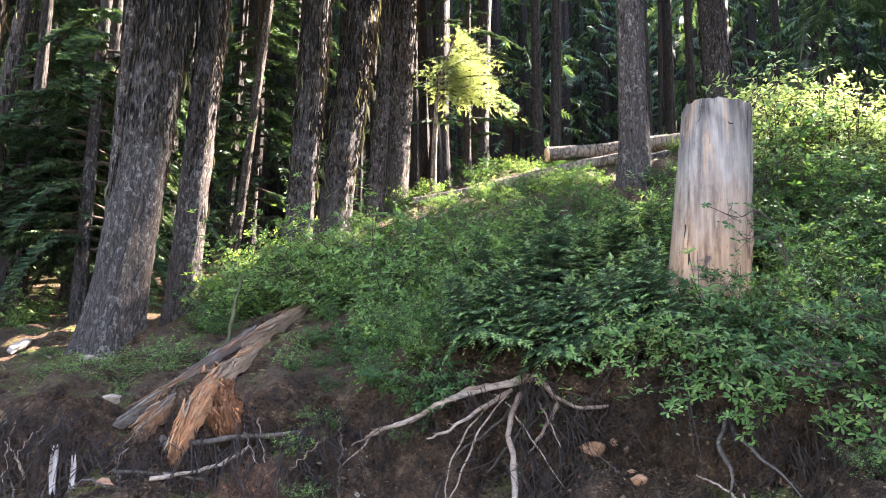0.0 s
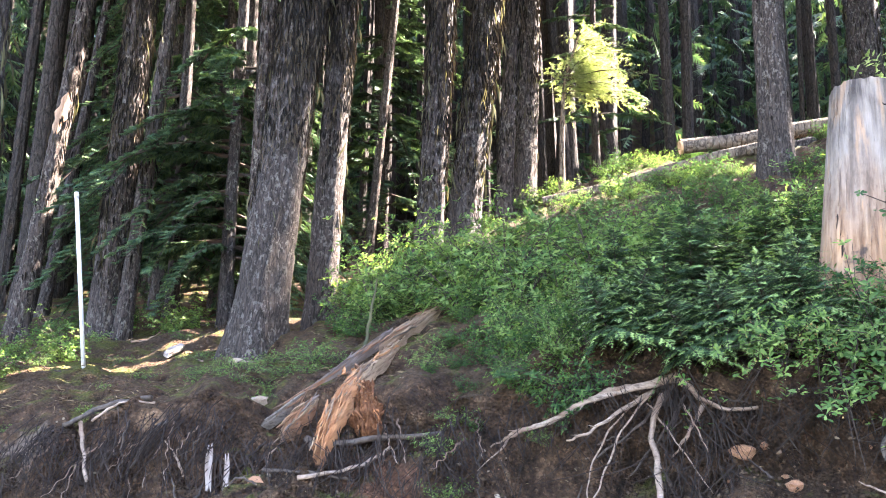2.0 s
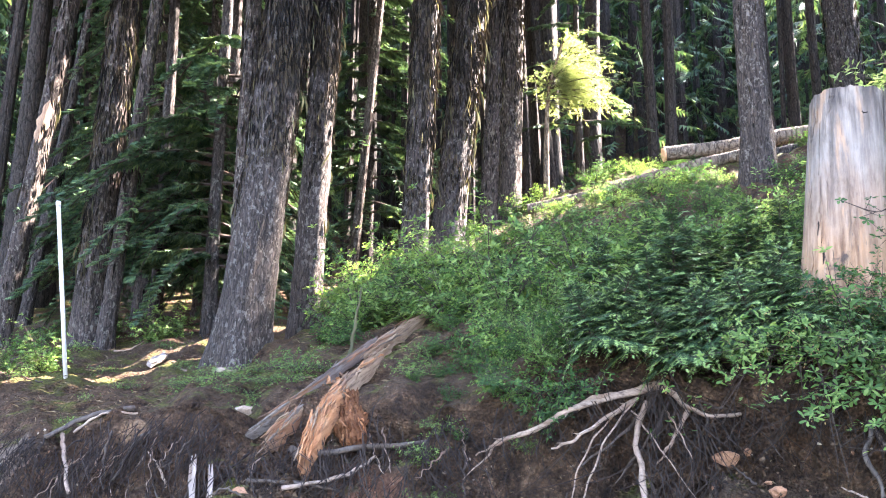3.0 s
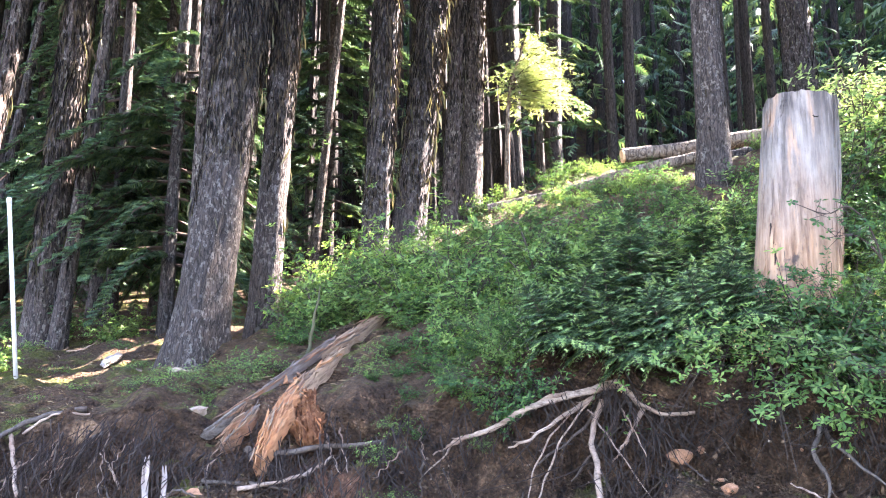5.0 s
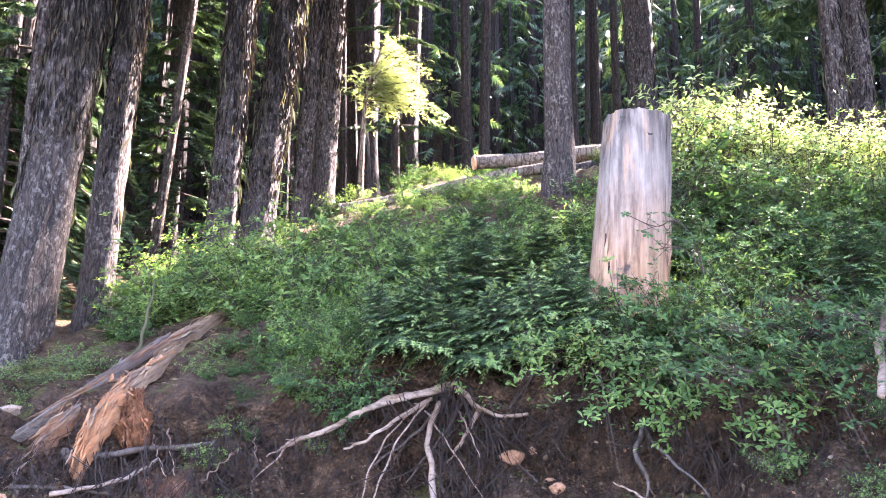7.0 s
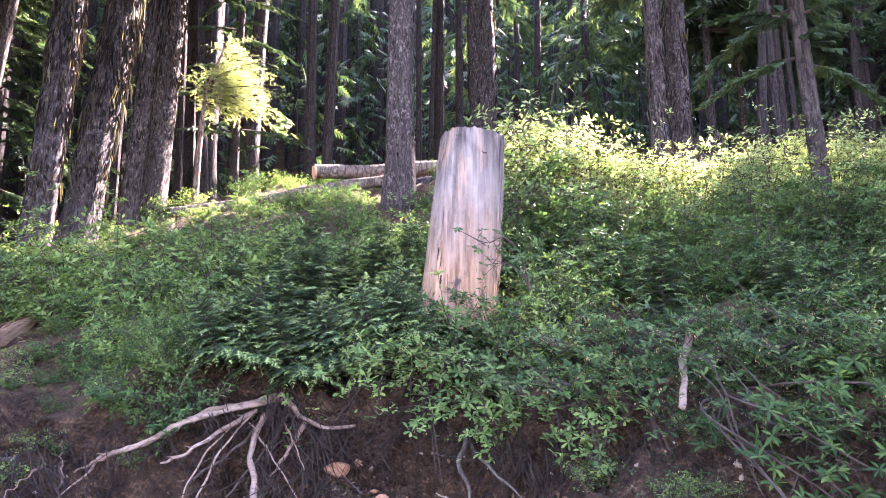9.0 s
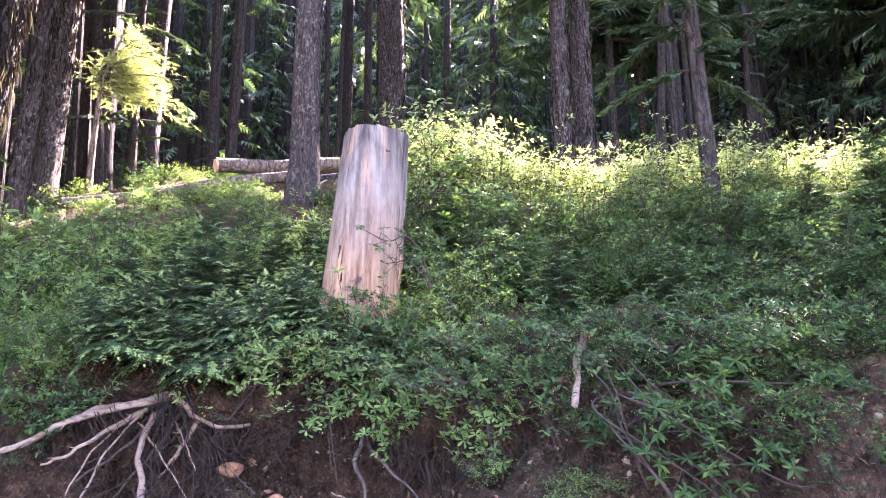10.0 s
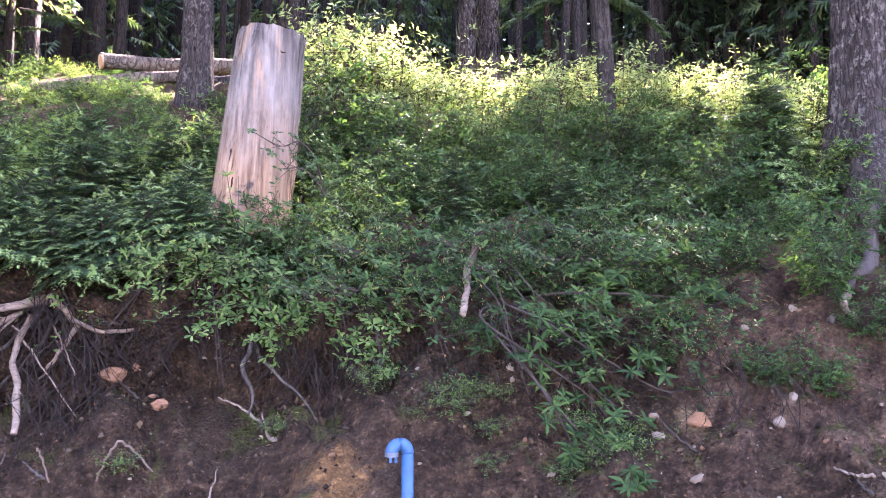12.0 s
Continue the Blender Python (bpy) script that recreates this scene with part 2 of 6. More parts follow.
def stump_build(n, link):
    """Silvery weathered wood above, fresher tan wood low down, dark drip stains under the sawn edge, checks along the grain."""
    p = coords(n, link, (1, 1, 0.07))
    grain = noise_tex(n, link, p, 22, 8, 0.65)
    fine = noise_tex(n, link, p, 85, 6, 0.7)
    streak = noise_tex(n, link, coords(n, link, (1, 1, 0.14)), 7, 5)
    blot = noise_tex(n, link, coords(n, link, (1, 1, 0.6)), 4.3, 5, 0.65)
    grey = ramp(n, link, grain, [(0.31, (0.105, 0.084, 0.068)), (0.47, (0.17, 0.138, 0.112)), (0.66, (0.25, 0.207, 0.170))])
    tan = ramp(n, link, grain, [(0.34, (0.15, 0.080, 0.044)), (0.48, (0.265, 0.152, 0.086)), (0.66, (0.34, 0.215, 0.130))])
    sep = n.new("ShaderNodeSeparateXYZ")
    link(n.new("ShaderNodeTexCoord").outputs["Object"], sep.inputs[0])
    rise = maths(n, link, "MULTIPLY", sep.outputs["Z"], 0.5)
    w = maths(n, link, "ADD", rise, maths(n, link, "ADD", maths(n, link, "MULTIPLY", streak, -0.30), maths(n, link, "MULTIPLY", blot, -0.25)))
    col = mix(n, link, ramp(n, link, w, [(0.12, 1.0), (0.50, 0.05)]), grey, tan)
    col = mix(n, link, ramp(n, link, streak, [(0.58, 0.0), (0.68, 0.6)]), col, (0.40, 0.22, 0.11))
    drip = noise_tex(n, link, coords(n, link, (1, 1, 0.10)), 13, 5, 0.6)
    drip = maths(n, link, "MULTIPLY", ramp(n, link, drip, [(0.40, 0.0), (0.56, 1.0)]), ramp(n, link, w, [(0.50, 0.0), (0.72, 0.95)]))
    col = mix(n, link, drip, col, (0.055, 0.043, 0.036))
    knot = maths(n, link, "MULTIPLY", ramp(n, link, blot, [(0.63, 0.0), (0.69, 0.9)]), ramp(n, link, w, [(0.10, 1.0), (0.30, 0.1)]))
    col = mix(n, link, knot, col, (0.055, 0.038, 0.030))
    col = mix(n, link, 0.8, col, ramp(n, link, noise_tex(n, link, coords(n, link, (1, 1, 0.45)), 9, 6, 0.7), [(0.33, 0.62), (0.5, 1.0), (0.68, 1.22)]), "MULTIPLY")
    col = mix(n, link, ramp(n, link, fine, [(0.33, 0.75), (0.40, 0.0)]), col, (0.11, 0.082, 0.066))
    return col, maths(n, link, "ADD", grain, maths(n, link, "MULTIPLY", fine, 0.6)), 0.010


M_STUMP = mat("weathered_stump_wood", stump_build, 0.85, 0.2)
M_ROTTEN = mat("rotten_wood", wood_build((0.10, 0.046, 0.023), (0.35, 0.18, 0.088), (0.36, 0.128, 0.045), (1, 1, 0.10), 26, 0.75, (-0.3, -0.85, -0.43)), 0.9, 0.15)
M_LOGBODY = mat("old_log_wood", wood_build((0.036, 0.022, 0.015), (0.17, 0.105, 0.068), (0.25, 0.10, 0.04), (1, 1, 0.07), 34, 0.5, (-0.3, -0.85, -0.43)), 0.9, 0.15)
M_LOGTAN = mat("dry_tan_wood", wood_build((0.06, 0.036, 0.022), (0.28, 0.185, 0.115), (0.16, 0.09, 0.05), (1, 1, 0.08), 30, 0.6, (-0.3, -0.85, -0.43)), 0.9, 0.15)
M_HEART = mat("crumbling_heartwood", wood_build((0.05, 0.02, 0.010), (0.21, 0.090, 0.040), (0.13, 0.050, 0.022), (1, 1, 0.35), 30, 0.6, (-0.3, -0.85, -0.43)), 0.95, 0.1)
M_GREYWOOD = mat("bleached_wood", wood_build((0.075, 0.048, 0.034), (0.33, 0.232, 0.165), (0.15, 0.085, 0.052), (0.22, 1, 1), 46, 0.8), 0.85, 0.2)
M_RIDGE = mat("grey_log_wood", wood_build((0.036, 0.0272, 0.0224), (0.16, 0.126, 0.102), (0.088, 0.0544, 0.0368), (1, 1, 0.08), 30, 0.6, (-0.3, -0.85, -0.43)), 0.85, 0.2)
M_PALEWOOD = mat("pale_split_wood", wood_build((0.13, 0.095, 0.075), (0.38, 0.33, 0.29), (0.24, 0.14, 0.08), (1, 1, 0.1), 30, 0.5), 0.85, 0.2)
M_ROOTLET = mat("rootlet", plain_build((0.026, 0.018, 0.014), 0.5), 0.9, 0.1)
M_DARKROOT = mat("dark_root", wood_build((0.0279, 0.0198, 0.0155), (0.093, 0.0713, 0.0558), (0.062, 0.0372, 0.0217), (1, 1, 0.2), 24, 0.5), 0.9, 0.15)
M_CUT = mat("cut_wood", wood_build((0.30, 0.17, 0.09), (0.55, 0.36, 0.20), (0.45, 0.24, 0.11), (1, 1, 1), 14, 0.5), 0.8, 0.2)
M_STONE = mat("bank_stone", plain_build((0.28, 0.20, 0.14), 0.35, 9, 0.01), 0.9, 0.2)
M_PEBBLE = mat("pale_pebble", plain_build((0.36, 0.27, 0.18), 0.3, 9, 0.01), 0.9, 0.2)
M_STONE_ORANGE = mat("ochre_stone", plain_build((0.30, 0.145, 0.075), 0.35, 9, 0.01), 0.9, 0.2)
M_PIPE = mat("blue_plastic", plain_build((0.028, 0.085, 0.175), 0.18, 18, 0.0008), 0.5, 0.4)
M_METAL = mat("zinc_clamp", plain_build((0.11, 0.115, 0.12), 0.3, 30, 0.0005), 0.5, 0.5)
M_POST = mat("white_marker_paint", plain_build((0.52, 0.475, 0.42), 0.12, 12, 0.0008), 0.6, 0.35)
M_BLACK = mat("black_lettering", plain_build((0.02, 0.02, 0.02), 0.2), 0.7, 0.2)
M_CLOD = leaf_mat("soil_clod", (0.016, 0.009, 0.006), (0.050, 0.029, 0.018), (0.105, 0.066, 0.042), (1.0, 1.0, 1.0), 0.0, 0.95, 0.1)


# ---- mesh helpers ----
def mesh_np(name, verts, tris, material, smooth=False):
    me = bpy.data.meshes.new(name)
    v = np.asarray(verts, dtype=np.float32).reshape(-1, 3)
    f = np.asarray(tris, dtype=np.int32).reshape(-1, 3)
    me.vertices.add(len(v))
    me.vertices.foreach_set("co", v.ravel())
    me.loops.add(f.size)
    me.loops.foreach_set("vertex_index", f.ravel())
    me.polygons.add(len(f))
    me.polygons.foreach_set("loop_start", np.arange(0, f.size, 3, dtype=np.int32))
    me.polygons.foreach_set("loop_total", np.full(len(f), 3, dtype=np.int32))
    me.polygons.foreach_set("use_smooth", np.full(len(f), smooth))
    me.materials.append(material)
    me.update(calc_edges=True)
    return me


class Soup:
    """Gathers vertices and triangles of one mesh."""
    def __init__(self):
        self.v, self.f, self.n = [], [], 0

    def add(self, v, f):
        v, f = np.asarray(v, float).reshape(-1, 3), np.asarray(f, int).reshape(-1, 3)
        self.v.append(v)
        self.f.append(f + self.n)
        self.n += len(v)

    def mesh(self, name, material, smooth=False):
        return mesh_np(name, np.concatenate(self.v), np.concatenate(self.f), material, smooth)


def part(name, me, parent, label="", kind=""):
    ob = new(name, me)
    ob.parent = parent
    return tagged(ob, label, kind=kind)


def thing(name, at, label, category, group="", kind="", turn=0.0):
    ob = new(name)
    ob.empty_display_size = 0.1
    ob.location = at
    ob.rotation_euler = (0, 0, turn)
    return tagged(ob, label, category, group, kind)


def tube(soup, pts, radii, sides=6, rng=None, rough=0.0, cap=True, ridge=0.0):
    """A bent tapering rod through pts."""
    pts = np.asarray(pts, float)
    radii = np.broadcast_to(np.asarray(radii, float), (len(pts),)).copy()
    tan = np.gradient(pts, axis=0)
    tan /= np.linalg.norm(tan, axis=1)[:, None] + 1e-9
    ref = np.array([0.0, 0.0, 1.0]) if abs(tan[0][2]) < 0.9 else np.array([1.0, 0.0, 0.0])
    a = np.cross(tan, ref)
    a /= np.linalg.norm(a, axis=1)[:, None] + 1e-9
    b = np.cross(tan, a)
    ang = np.linspace(0, 2 * np.pi, sides, endpoint=False)
    r = radii[:, None] * np.ones(sides)
    if rng is not None and rough > 0:
        r = r * (1 + rough * rng.normal(size=r.shape))
    if ridge:
        turn = np.linspace(0, 2.5, len(pts))[:, None]
        r = r * (1 + ridge * np.sin(3 * ang + turn) + 0.6 * ridge * np.sin(5 * ang - 1.7 * turn + 1))
    v = pts[:, None, :] + r[..., None] * (np.cos(ang)[None, :, None] * a[:, None, :] + np.sin(ang)[None, :, None] * b[:, None, :])
    f = []
    for i in range(len(pts) - 1):
        for k in range(sides):
            p, q = i * sides + k, i * sides + (k + 1) % sides
            f += [(p, q, q + sides), (p, q + sides, p + sides)]
    v = v.reshape(-1, 3)
    if cap:
        n = len(v)
        v = np.vstack([v, pts[0], pts[-1]])
        last = (len(pts) - 1) * sides
        for k in range(sides):
            f += [(n, (k + 1) % sides, k), (n + 1, last + k, last + (k + 1) % sides)]
    soup.add(v, f)


def bend(points, steps=6):
    """A smooth run through control points (Catmull-Rom)."""
    p = [np.asarray(q, float) for q in points]
    p = [2 * p[0] - p[1]] + p + [2 * p[-1] - p[-2]]
    out = []
    for i in range(1, len(p) - 2):
        for k in range(steps):
            t = k / steps
            out.append(0.5 * (2 * p[i] + (p[i + 1] - p[i - 1]) * t + (2 * p[i - 1] - 5 * p[i] + 4 * p[i + 1] - p[i + 2]) * t * t
                              + (3 * p[i] - p[i - 1] - 3 * p[i + 1] + p[i + 2]) * t ** 3))
    out.append(p[-2])
    return np.array(out)


def splinter(soup, a, b, width, thick, rng, side=None):
    """A torn flat sliver of wood from a to b, ragged and tapering at both ends."""
    a, b = np.asarray(a, float), np.asarray(b, float)
    d = (b - a) / (np.linalg.norm(b - a) + 1e-9)
    side = np.cross(d, (0.1, -0.6, 0.8)) if side is None else np.asarray(side, float)
    side = side / (np.linalg.norm(side) + 1e-9)
    up = np.cross(side, d)
    v, f = [], []
    prof = (0.25, 0.9, 1.0, 0.85, 0.15)
    for k, w in enumerate(prof):
        p = a + (b - a) * (k / 4) + rng.normal(size=3) * 0.004
        ws, ts = width * w * rng.uniform(0.75, 1.2), thick * (0.4 + 0.6 * w)
        v += [p - side * ws - up * ts, p + side * ws - up * ts, p + side * ws * 0.8 + up * ts, p - side * ws * 0.8 + up * ts]
    for k in range(4):
        for j in range(4):
            p, q = 4 * k + j, 4 * k + (j + 1) % 4
            f += [(p, q, q + 4), (p, q + 4, p + 4)]
    f += [(0, 2, 1), (0, 3, 2), (16, 17, 18), (16, 18, 19)]
    soup.add(v, f)


LEAF6 = np.array([(0, 0, 0), (-0.30, 0.34, 0.06), (-0.24, 0.70, 0.03), (0, 1, -0.06), (0.24, 0.70, 0.03), (0.30, 0.34, 0.06)])
LEAF6_F = np.array([(0, 3, 2), (0, 2, 1), (0, 4, 3), (0, 5, 4)])
LEAF_OB = np.array([(0, 0, 0), (-0.17, 0.36, 0.05), (-0.31, 0.70, 0.05), (-0.15, 0.97, -0.02), (0.15, 0.97, -0.02), (0.31, 0.70, 0.05), (0.17, 0.36, 0.05)])
LEAF_OB_F = np.array([(0, 6, 1), (1, 6, 5), (1, 5, 2), (2, 5, 4), (2, 4, 3)])
LEAF4 = np.array([(0, 0, 0), (-0.30, 0.5, 0.06), (0, 1, -0.05), (0.30, 0.5, 0.06)])
LEAF4_F = np.array([(0, 2, 1), (0, 3, 2)])
NEEDLE = np.array([(-0.5, 0, 0), (0.5, 0, 0), (0, 1, 0)])
NEEDLE_F = np.array([(0, 1, 2)])


def scatter_leaves(soup, shape, faces, at, ahead, up, length, width):
    """Copies of a leaf shape, each at a place, pointing ahead, its face towards up."""
    at, ahead, up = (np.asarray(q, float).reshape(-1, 3) for q in (at, ahead, up))
    ahead = ahead / (np.linalg.norm(ahead, axis=1)[:, None] + 1e-9)
    side = np.cross(ahead, up)
    side /= np.linalg.norm(side, axis=1)[:, None] + 1e-9
    nrm = np.cross(side, ahead)
    length = np.broadcast_to(length, (len(at),))[:, None, None]
    width = np.broadcast_to(width, (len(at),))[:, None, None]
    v = at[:, None, :] + shape[None, :, 0:1] * width * side[:, None, :] + shape[None, :, 1:2] * length * ahead[:, None, :] + shape[None, :, 2:3] * length * nrm[:, None, :]
    f = faces[None] + (np.arange(len(at)) * len(shape))[:, None, None]
    soup.add(v.reshape(-1, 3), f.reshape(-1, 3))


# ---- the ground: road, cut bank, forest slope ----
FOOT = np.array([(-400, 4.3), (-8, 4.5), (-3, 4.7), (-0.5, 4.75), (0.8, 4.62), (1.8, 4.15), (3.0, 3.2), (4.5, 1.7), (6.0, 0.0), (8.0, -2.6), (300, -390)])
EDGE_X = [-400, -9, -4, -2, 0, 3, 5, 400]
EDGE_Z = [1.1, 1.3, 1.42, 1.70, 1.87, 1.80, 1.65, 1.6]
SLOPE_X = [-400, -9, -4.5, -2.5, 0, 1.5, 5, 12, 400]
SLOPE = [0.24, 0.24, 0.25, 0.33, 0.46, 0.54, 0.60, 0.55, 0.5]


def bank_distance(x, y):
    """Metres behind the foot of the bank (negative on the road)."""
    x, y = np.asarray(x, float), np.asarray(y, float)
    best = np.full(x.shape, 1e9)
    for (ax, ay), (bx, by) in zip(FOOT[:-1], FOOT[1:]):
        dx, dy = bx - ax, by - ay
        t = np.clip(((x - ax) * dx + (y - ay) * dy) / (dx * dx + dy * dy), 0, 1)
        best = np.minimum(best, np.hypot(x - ax - t * dx, y - ay - t * dy))
    foot_y = np.interp(x, FOOT[:, 0], FOOT[:, 1])
    return np.where(y > foot_y, best, -best)


WAVES = np.random.RandomState(5).uniform(-1, 1, (40, 4))


def bumps(x, y, size, count=10, first=0):
    """Soft irregular waves, about -1 to 1."""
    z = np.zeros_like(np.asarray(x, float))
    for a, b, c, d in WAVES[first:first + count]:
        z = z + np.sin((a * x + b * y) * 6.3 / size + c * 9 + 1.5 * np.sin((b * x - a * y) * 4.1 / size + d * 7))
    return z / count ** 0.5 / 0.9


def ground_z(x, y):
    x, y = np.asarray(x, float), np.asarray(y, float)
    s = bank_distance(x, y) + 0.16 * bumps(x, y, 1.6) + 0.05 * bumps(x, y, 0.45, 10, 10)
    s = np.where(s > 4, np.maximum(s, 4), s)
    edge = np.interp(x, EDGE_X, EDGE_Z)
    m = np.interp(x, SLOPE_X, SLOPE)
    face = edge * (np.clip(s / 1.55, 0, 1) ** 0.92)
    run = np.interp(x, [1, 4, 7], [6.5, 5.5, 3.6])
    up = np.clip(s - 1.55, 0, run) * m + np.clip(s - 1.55 - run, 0, 40) * np.interp(x, [-3, 0, 4, 7], [0.24, 0.27, 0.22, 0.16]) + np.clip(s - 22, 0, 60) * np.interp(x, [-14, -5, 2], [0.10, 0.22, 0.36])
    z = face + up
    rough = np.clip(s, 0, 1) * np.where(s < 2, 1.0, 0.7)
    z = z + rough * (0.05 * bumps(x, y, 0.7, 10, 20) + 0.025 * bumps(x, y, 0.22, 10, 30) + 0.05 * np.clip(s - 3, 0, 1) * bumps(x, y, 2.5, 10, 5))
    return z + np.where(s < 0, 0.01 * bumps(x, y, 0.3), 0)


def spaced(lo, fine_lo, fine_hi, hi, step):
    mid = list(np.arange(fine_lo, fine_hi + 1e-6, step))
    left, right, d, x = [], [], step, fine_lo
    while x > lo:
        d *= 1.16
        x -= d
        left.append(max(x, lo))
    d, x = step, mid[-1]
    while x < hi:
        d *= 1.16
        x += d
        right.append(min(x, hi))
    return np.array(left[::-1] + mid + right)


gx, gy = spaced(-400, -5.2, 6.6, 400, 0.037), spaced(-400, 1.8, 8.0, 400, 0.037)
X, Y = np.meshgrid(gx, gy)
Z = ground_z(X, Y)
S = bank_distance(X, Y)
lip = np.exp(-((S - 1.62) / 0.20) ** 2) * np.interp(X, [-6, -4, 0, 3, 4.5], [0.1, 0.16, 0.30, 0.36, 0.0])
fine_noise = np.array([noise.noise(Vector((a * 5.5, b * 5.5, 0.3))) for a, b in zip(X.ravel(), Y.ravel())]).reshape(X.shape)
crumbs = np.array([noise.turbulence(Vector((a * 6.0, b * 9.0, 1.3)), 3, True) for a, b in zip(X.ravel(), Y.ravel())]).reshape(X.shape)
on_face = np.clip(S * 3, 0, 1) * np.interp(S, [0, 1.3, 1.5, 2.2, 3], [1, 1, 0.45, 0.3, 0.25])
Zg = Z + (0.035 * fine_noise + 0.085 * (crumbs - 0.6)) * on_face
cavity = np.exp(-((S - 1.12) / 0.20) ** 2) * np.interp(X, [-1.2, 0.1, 0.6, 2.2, 3.2, 4.2], [0.0, 0.12, 0.34, 0.36, 0.16, 0.0])
Yg = Y - lip * (1 + 0.6 * fine_noise) + cavity * (1 + 0.5 * fine_noise)
idx = np.arange(X.size).reshape(X.shape)
quads = np.stack([idx[:-1, :-1], idx[:-1, 1:], idx[1:, 1:], idx[1:, :-1]], -1).reshape(-1, 4)
tris = np.concatenate([quads[:, [0, 1, 2]], quads[:, [0, 2, 3]]])
ground = new("ground", mesh_np("ground", np.stack([X, Yg, Zg], -1), tris, M_GROUND, True))
tagged(ground, "eroded brown cut bank and mossy forest floor above a dirt road", "ground", kind="structure")


def gz(x, y):
    return float(ground_z(np.array([x]), np.array([y]))[0])


# ---- trees ----
def trunk_curve(base, lean, height, wobble, rng, step=0.22):
    zs = np.linspace(0, 1, max(8, int(height / step)))
    w = wobble * np.stack([np.sin(zs * 9 + rng.uniform(0, 6)), np.sin(zs * 8 + rng.uniform(0, 6))], -1) * zs[:, None] ** 0.5
    straight = np.clip(zs * height, 0, 9) / 1.0 + np.clip(zs * height - 9, 0, None) * 0.4
    return np.stack([lean[0] * straight + w[:, 0], lean[1] * straight + w[:, 1], zs * height], -1)


def trunk_mesh(curve, diameter, height, sides, material, rng, flare=0.35, ridged=0.05):
    zs = curve[:, 2]
    r = diameter / 2 * (np.clip(1 - zs / height * 0.92, 0.06, 1)) ** 0.75 * (1 + flare * np.exp(-np.clip(zs - 0.3, 0, None) / 0.35))
    ang = np.linspace(0, 2 * np.pi, sides, endpoint=False)
    ph = rng.uniform(0, 6.28, 8)
    rr = r[:, None] * (1 + ridged * sum(np.sin(ang * k + ph[k] + 0.5 * zs[:, None]) for k in (3, 5, 7)) / 1.6
                       + flare * 0.4 * np.exp(-np.clip(zs - 0.3, 0, None) / 0.3)[:, None] * np.sin(ang * 4 + ph[0]))
    rr = rr * (1 + 0.035 * rng.normal(size=rr.shape))
    v = np.stack([curve[:, 0:1] + rr * np.cos(ang), curve[:, 1:2] + rr * np.sin(ang), zs[:, None] + 0 * rr], -1)
    n = len(zs)
    i = np.arange(n * sides).reshape(n, sides)
    j = np.roll(i, -1, 1)
    q = np.stack([i[:-1], j[:-1], j[1:], i[1:]], -1).reshape(-1, 4)
    return mesh_np("trunk", v, np.concatenate([q[:, [0, 1, 2]], q[:, [0, 2, 3]]]), material, True)


def bough(soup, wood, start, az, length, droop, rng, sprays, spread=0.45, coarse=False, shape=None):
    """A conifer branch with flat sprays of needles to both sides."""
    t = np.linspace(0, 1, 5)
    out = np.array([math.cos(az), math.sin(az), 0])
    line = start + out * (t * length)[:, None] + np.array([0, 0, 1]) * (0.12 * t * length - droop * length * t ** 2)[:, None]
    if wood is not None:
        tube(wood, line, 0.012 * length * (1.05 - t) + 0.003, 4, cap=False)
    side = np.array([-out[1], out[0], 0])
    k = rng.uniform(0.12, 1.0, sprays)
    sgn = np.where(rng.uniform(size=sprays) < 0.5, -1, 1)
    at = np.stack([np.interp(k, t, line[:, c]) for c in range(3)], -1)
    ln = length * spread * (1.25 - 0.8 * k) * rng.uniform(0.6, 1.2, sprays) + 0.05
    ahead = out * (0.5 + 0.5 * k)[:, None] + side * (sgn * rng.uniform(0.5, 1.1, sprays))[:, None] + np.stack([0 * k, 0 * k, -rng.uniform(0.05, 0.55, sprays)], -1)
    up = np.array([0, 0, 1.0]) + 0.35 * rng.normal(size=(sprays, 3))
    shape = shape or ((SPRAY_FAR, SPRAY_FAR_F) if coarse else (SPRAY, SPRAY_F))
    scatter_leaves(soup, *shape, at, ahead, up, ln, ln * 0.9)


def spray(pairs, width):
    """A flat conifer spray: a thin axis with a comb of narrow side shoots."""
    v, f = [(-0.02, 0, 0), (0.02, 0, 0), (0, 1.0, -0.08)], [(0, 1, 2)]
    for k in range(pairs):
        y0 = 0.04 + 0.80 * k / pairs
        ln = 0.42 * (1 - 0.62 * k / pairs)
        for sgn in (-1, 1):
            a = radians(56 - 16 * k / pairs) * sgn
            dx, dy = math.sin(a) * ln, math.cos(a) * ln
            n = len(v)
            v += [(0, y0 - width, 0), (0, y0 + width, 0), (dx, y0 + dy, -0.09 - 0.05 * k / pairs)]
            f += [(n, n + 1, n + 2)]
    return np.array(v), np.array(f)


SPRAY, SPRAY_F = spray(7, 0.065)
SPRAY_FAR, SPRAY_FAR_F = spray(5, 0.085)
SPRAY_NEAR, SPRAY_NEAR_F = spray(11, 0.040)

# sunlit openings between the crowns: the beams that reach these places stay free of boughs
GAPS = np.array([(-0.9, 11.6, 6.2, 1.4), (-1.6, 11.0, 6.5, 1.0), (0.45, 14.4, 7.6, 1.15), 
                 (1.8, 12.2, 5.5, 0.7), (3.4, 12.2, 5.7, 0.7), (-5.7, 8.6, 2.0, 0.45), (-7.7, 10.6, 5.4, 0.6), (-9.5, 15.0, 4.0, 1.0), (-6.4, 10.4, 6.0, 0.5), (-8.7, 13.4, 6.0, 0.8), (-10.5, 17.5, 5.0, 1.2), (-4.0, 21.6, 11.5, 1.8), (-8.2, 17.0, 5.0, 1.5), (-6.6, 16.0, 3.2, 1.1)])


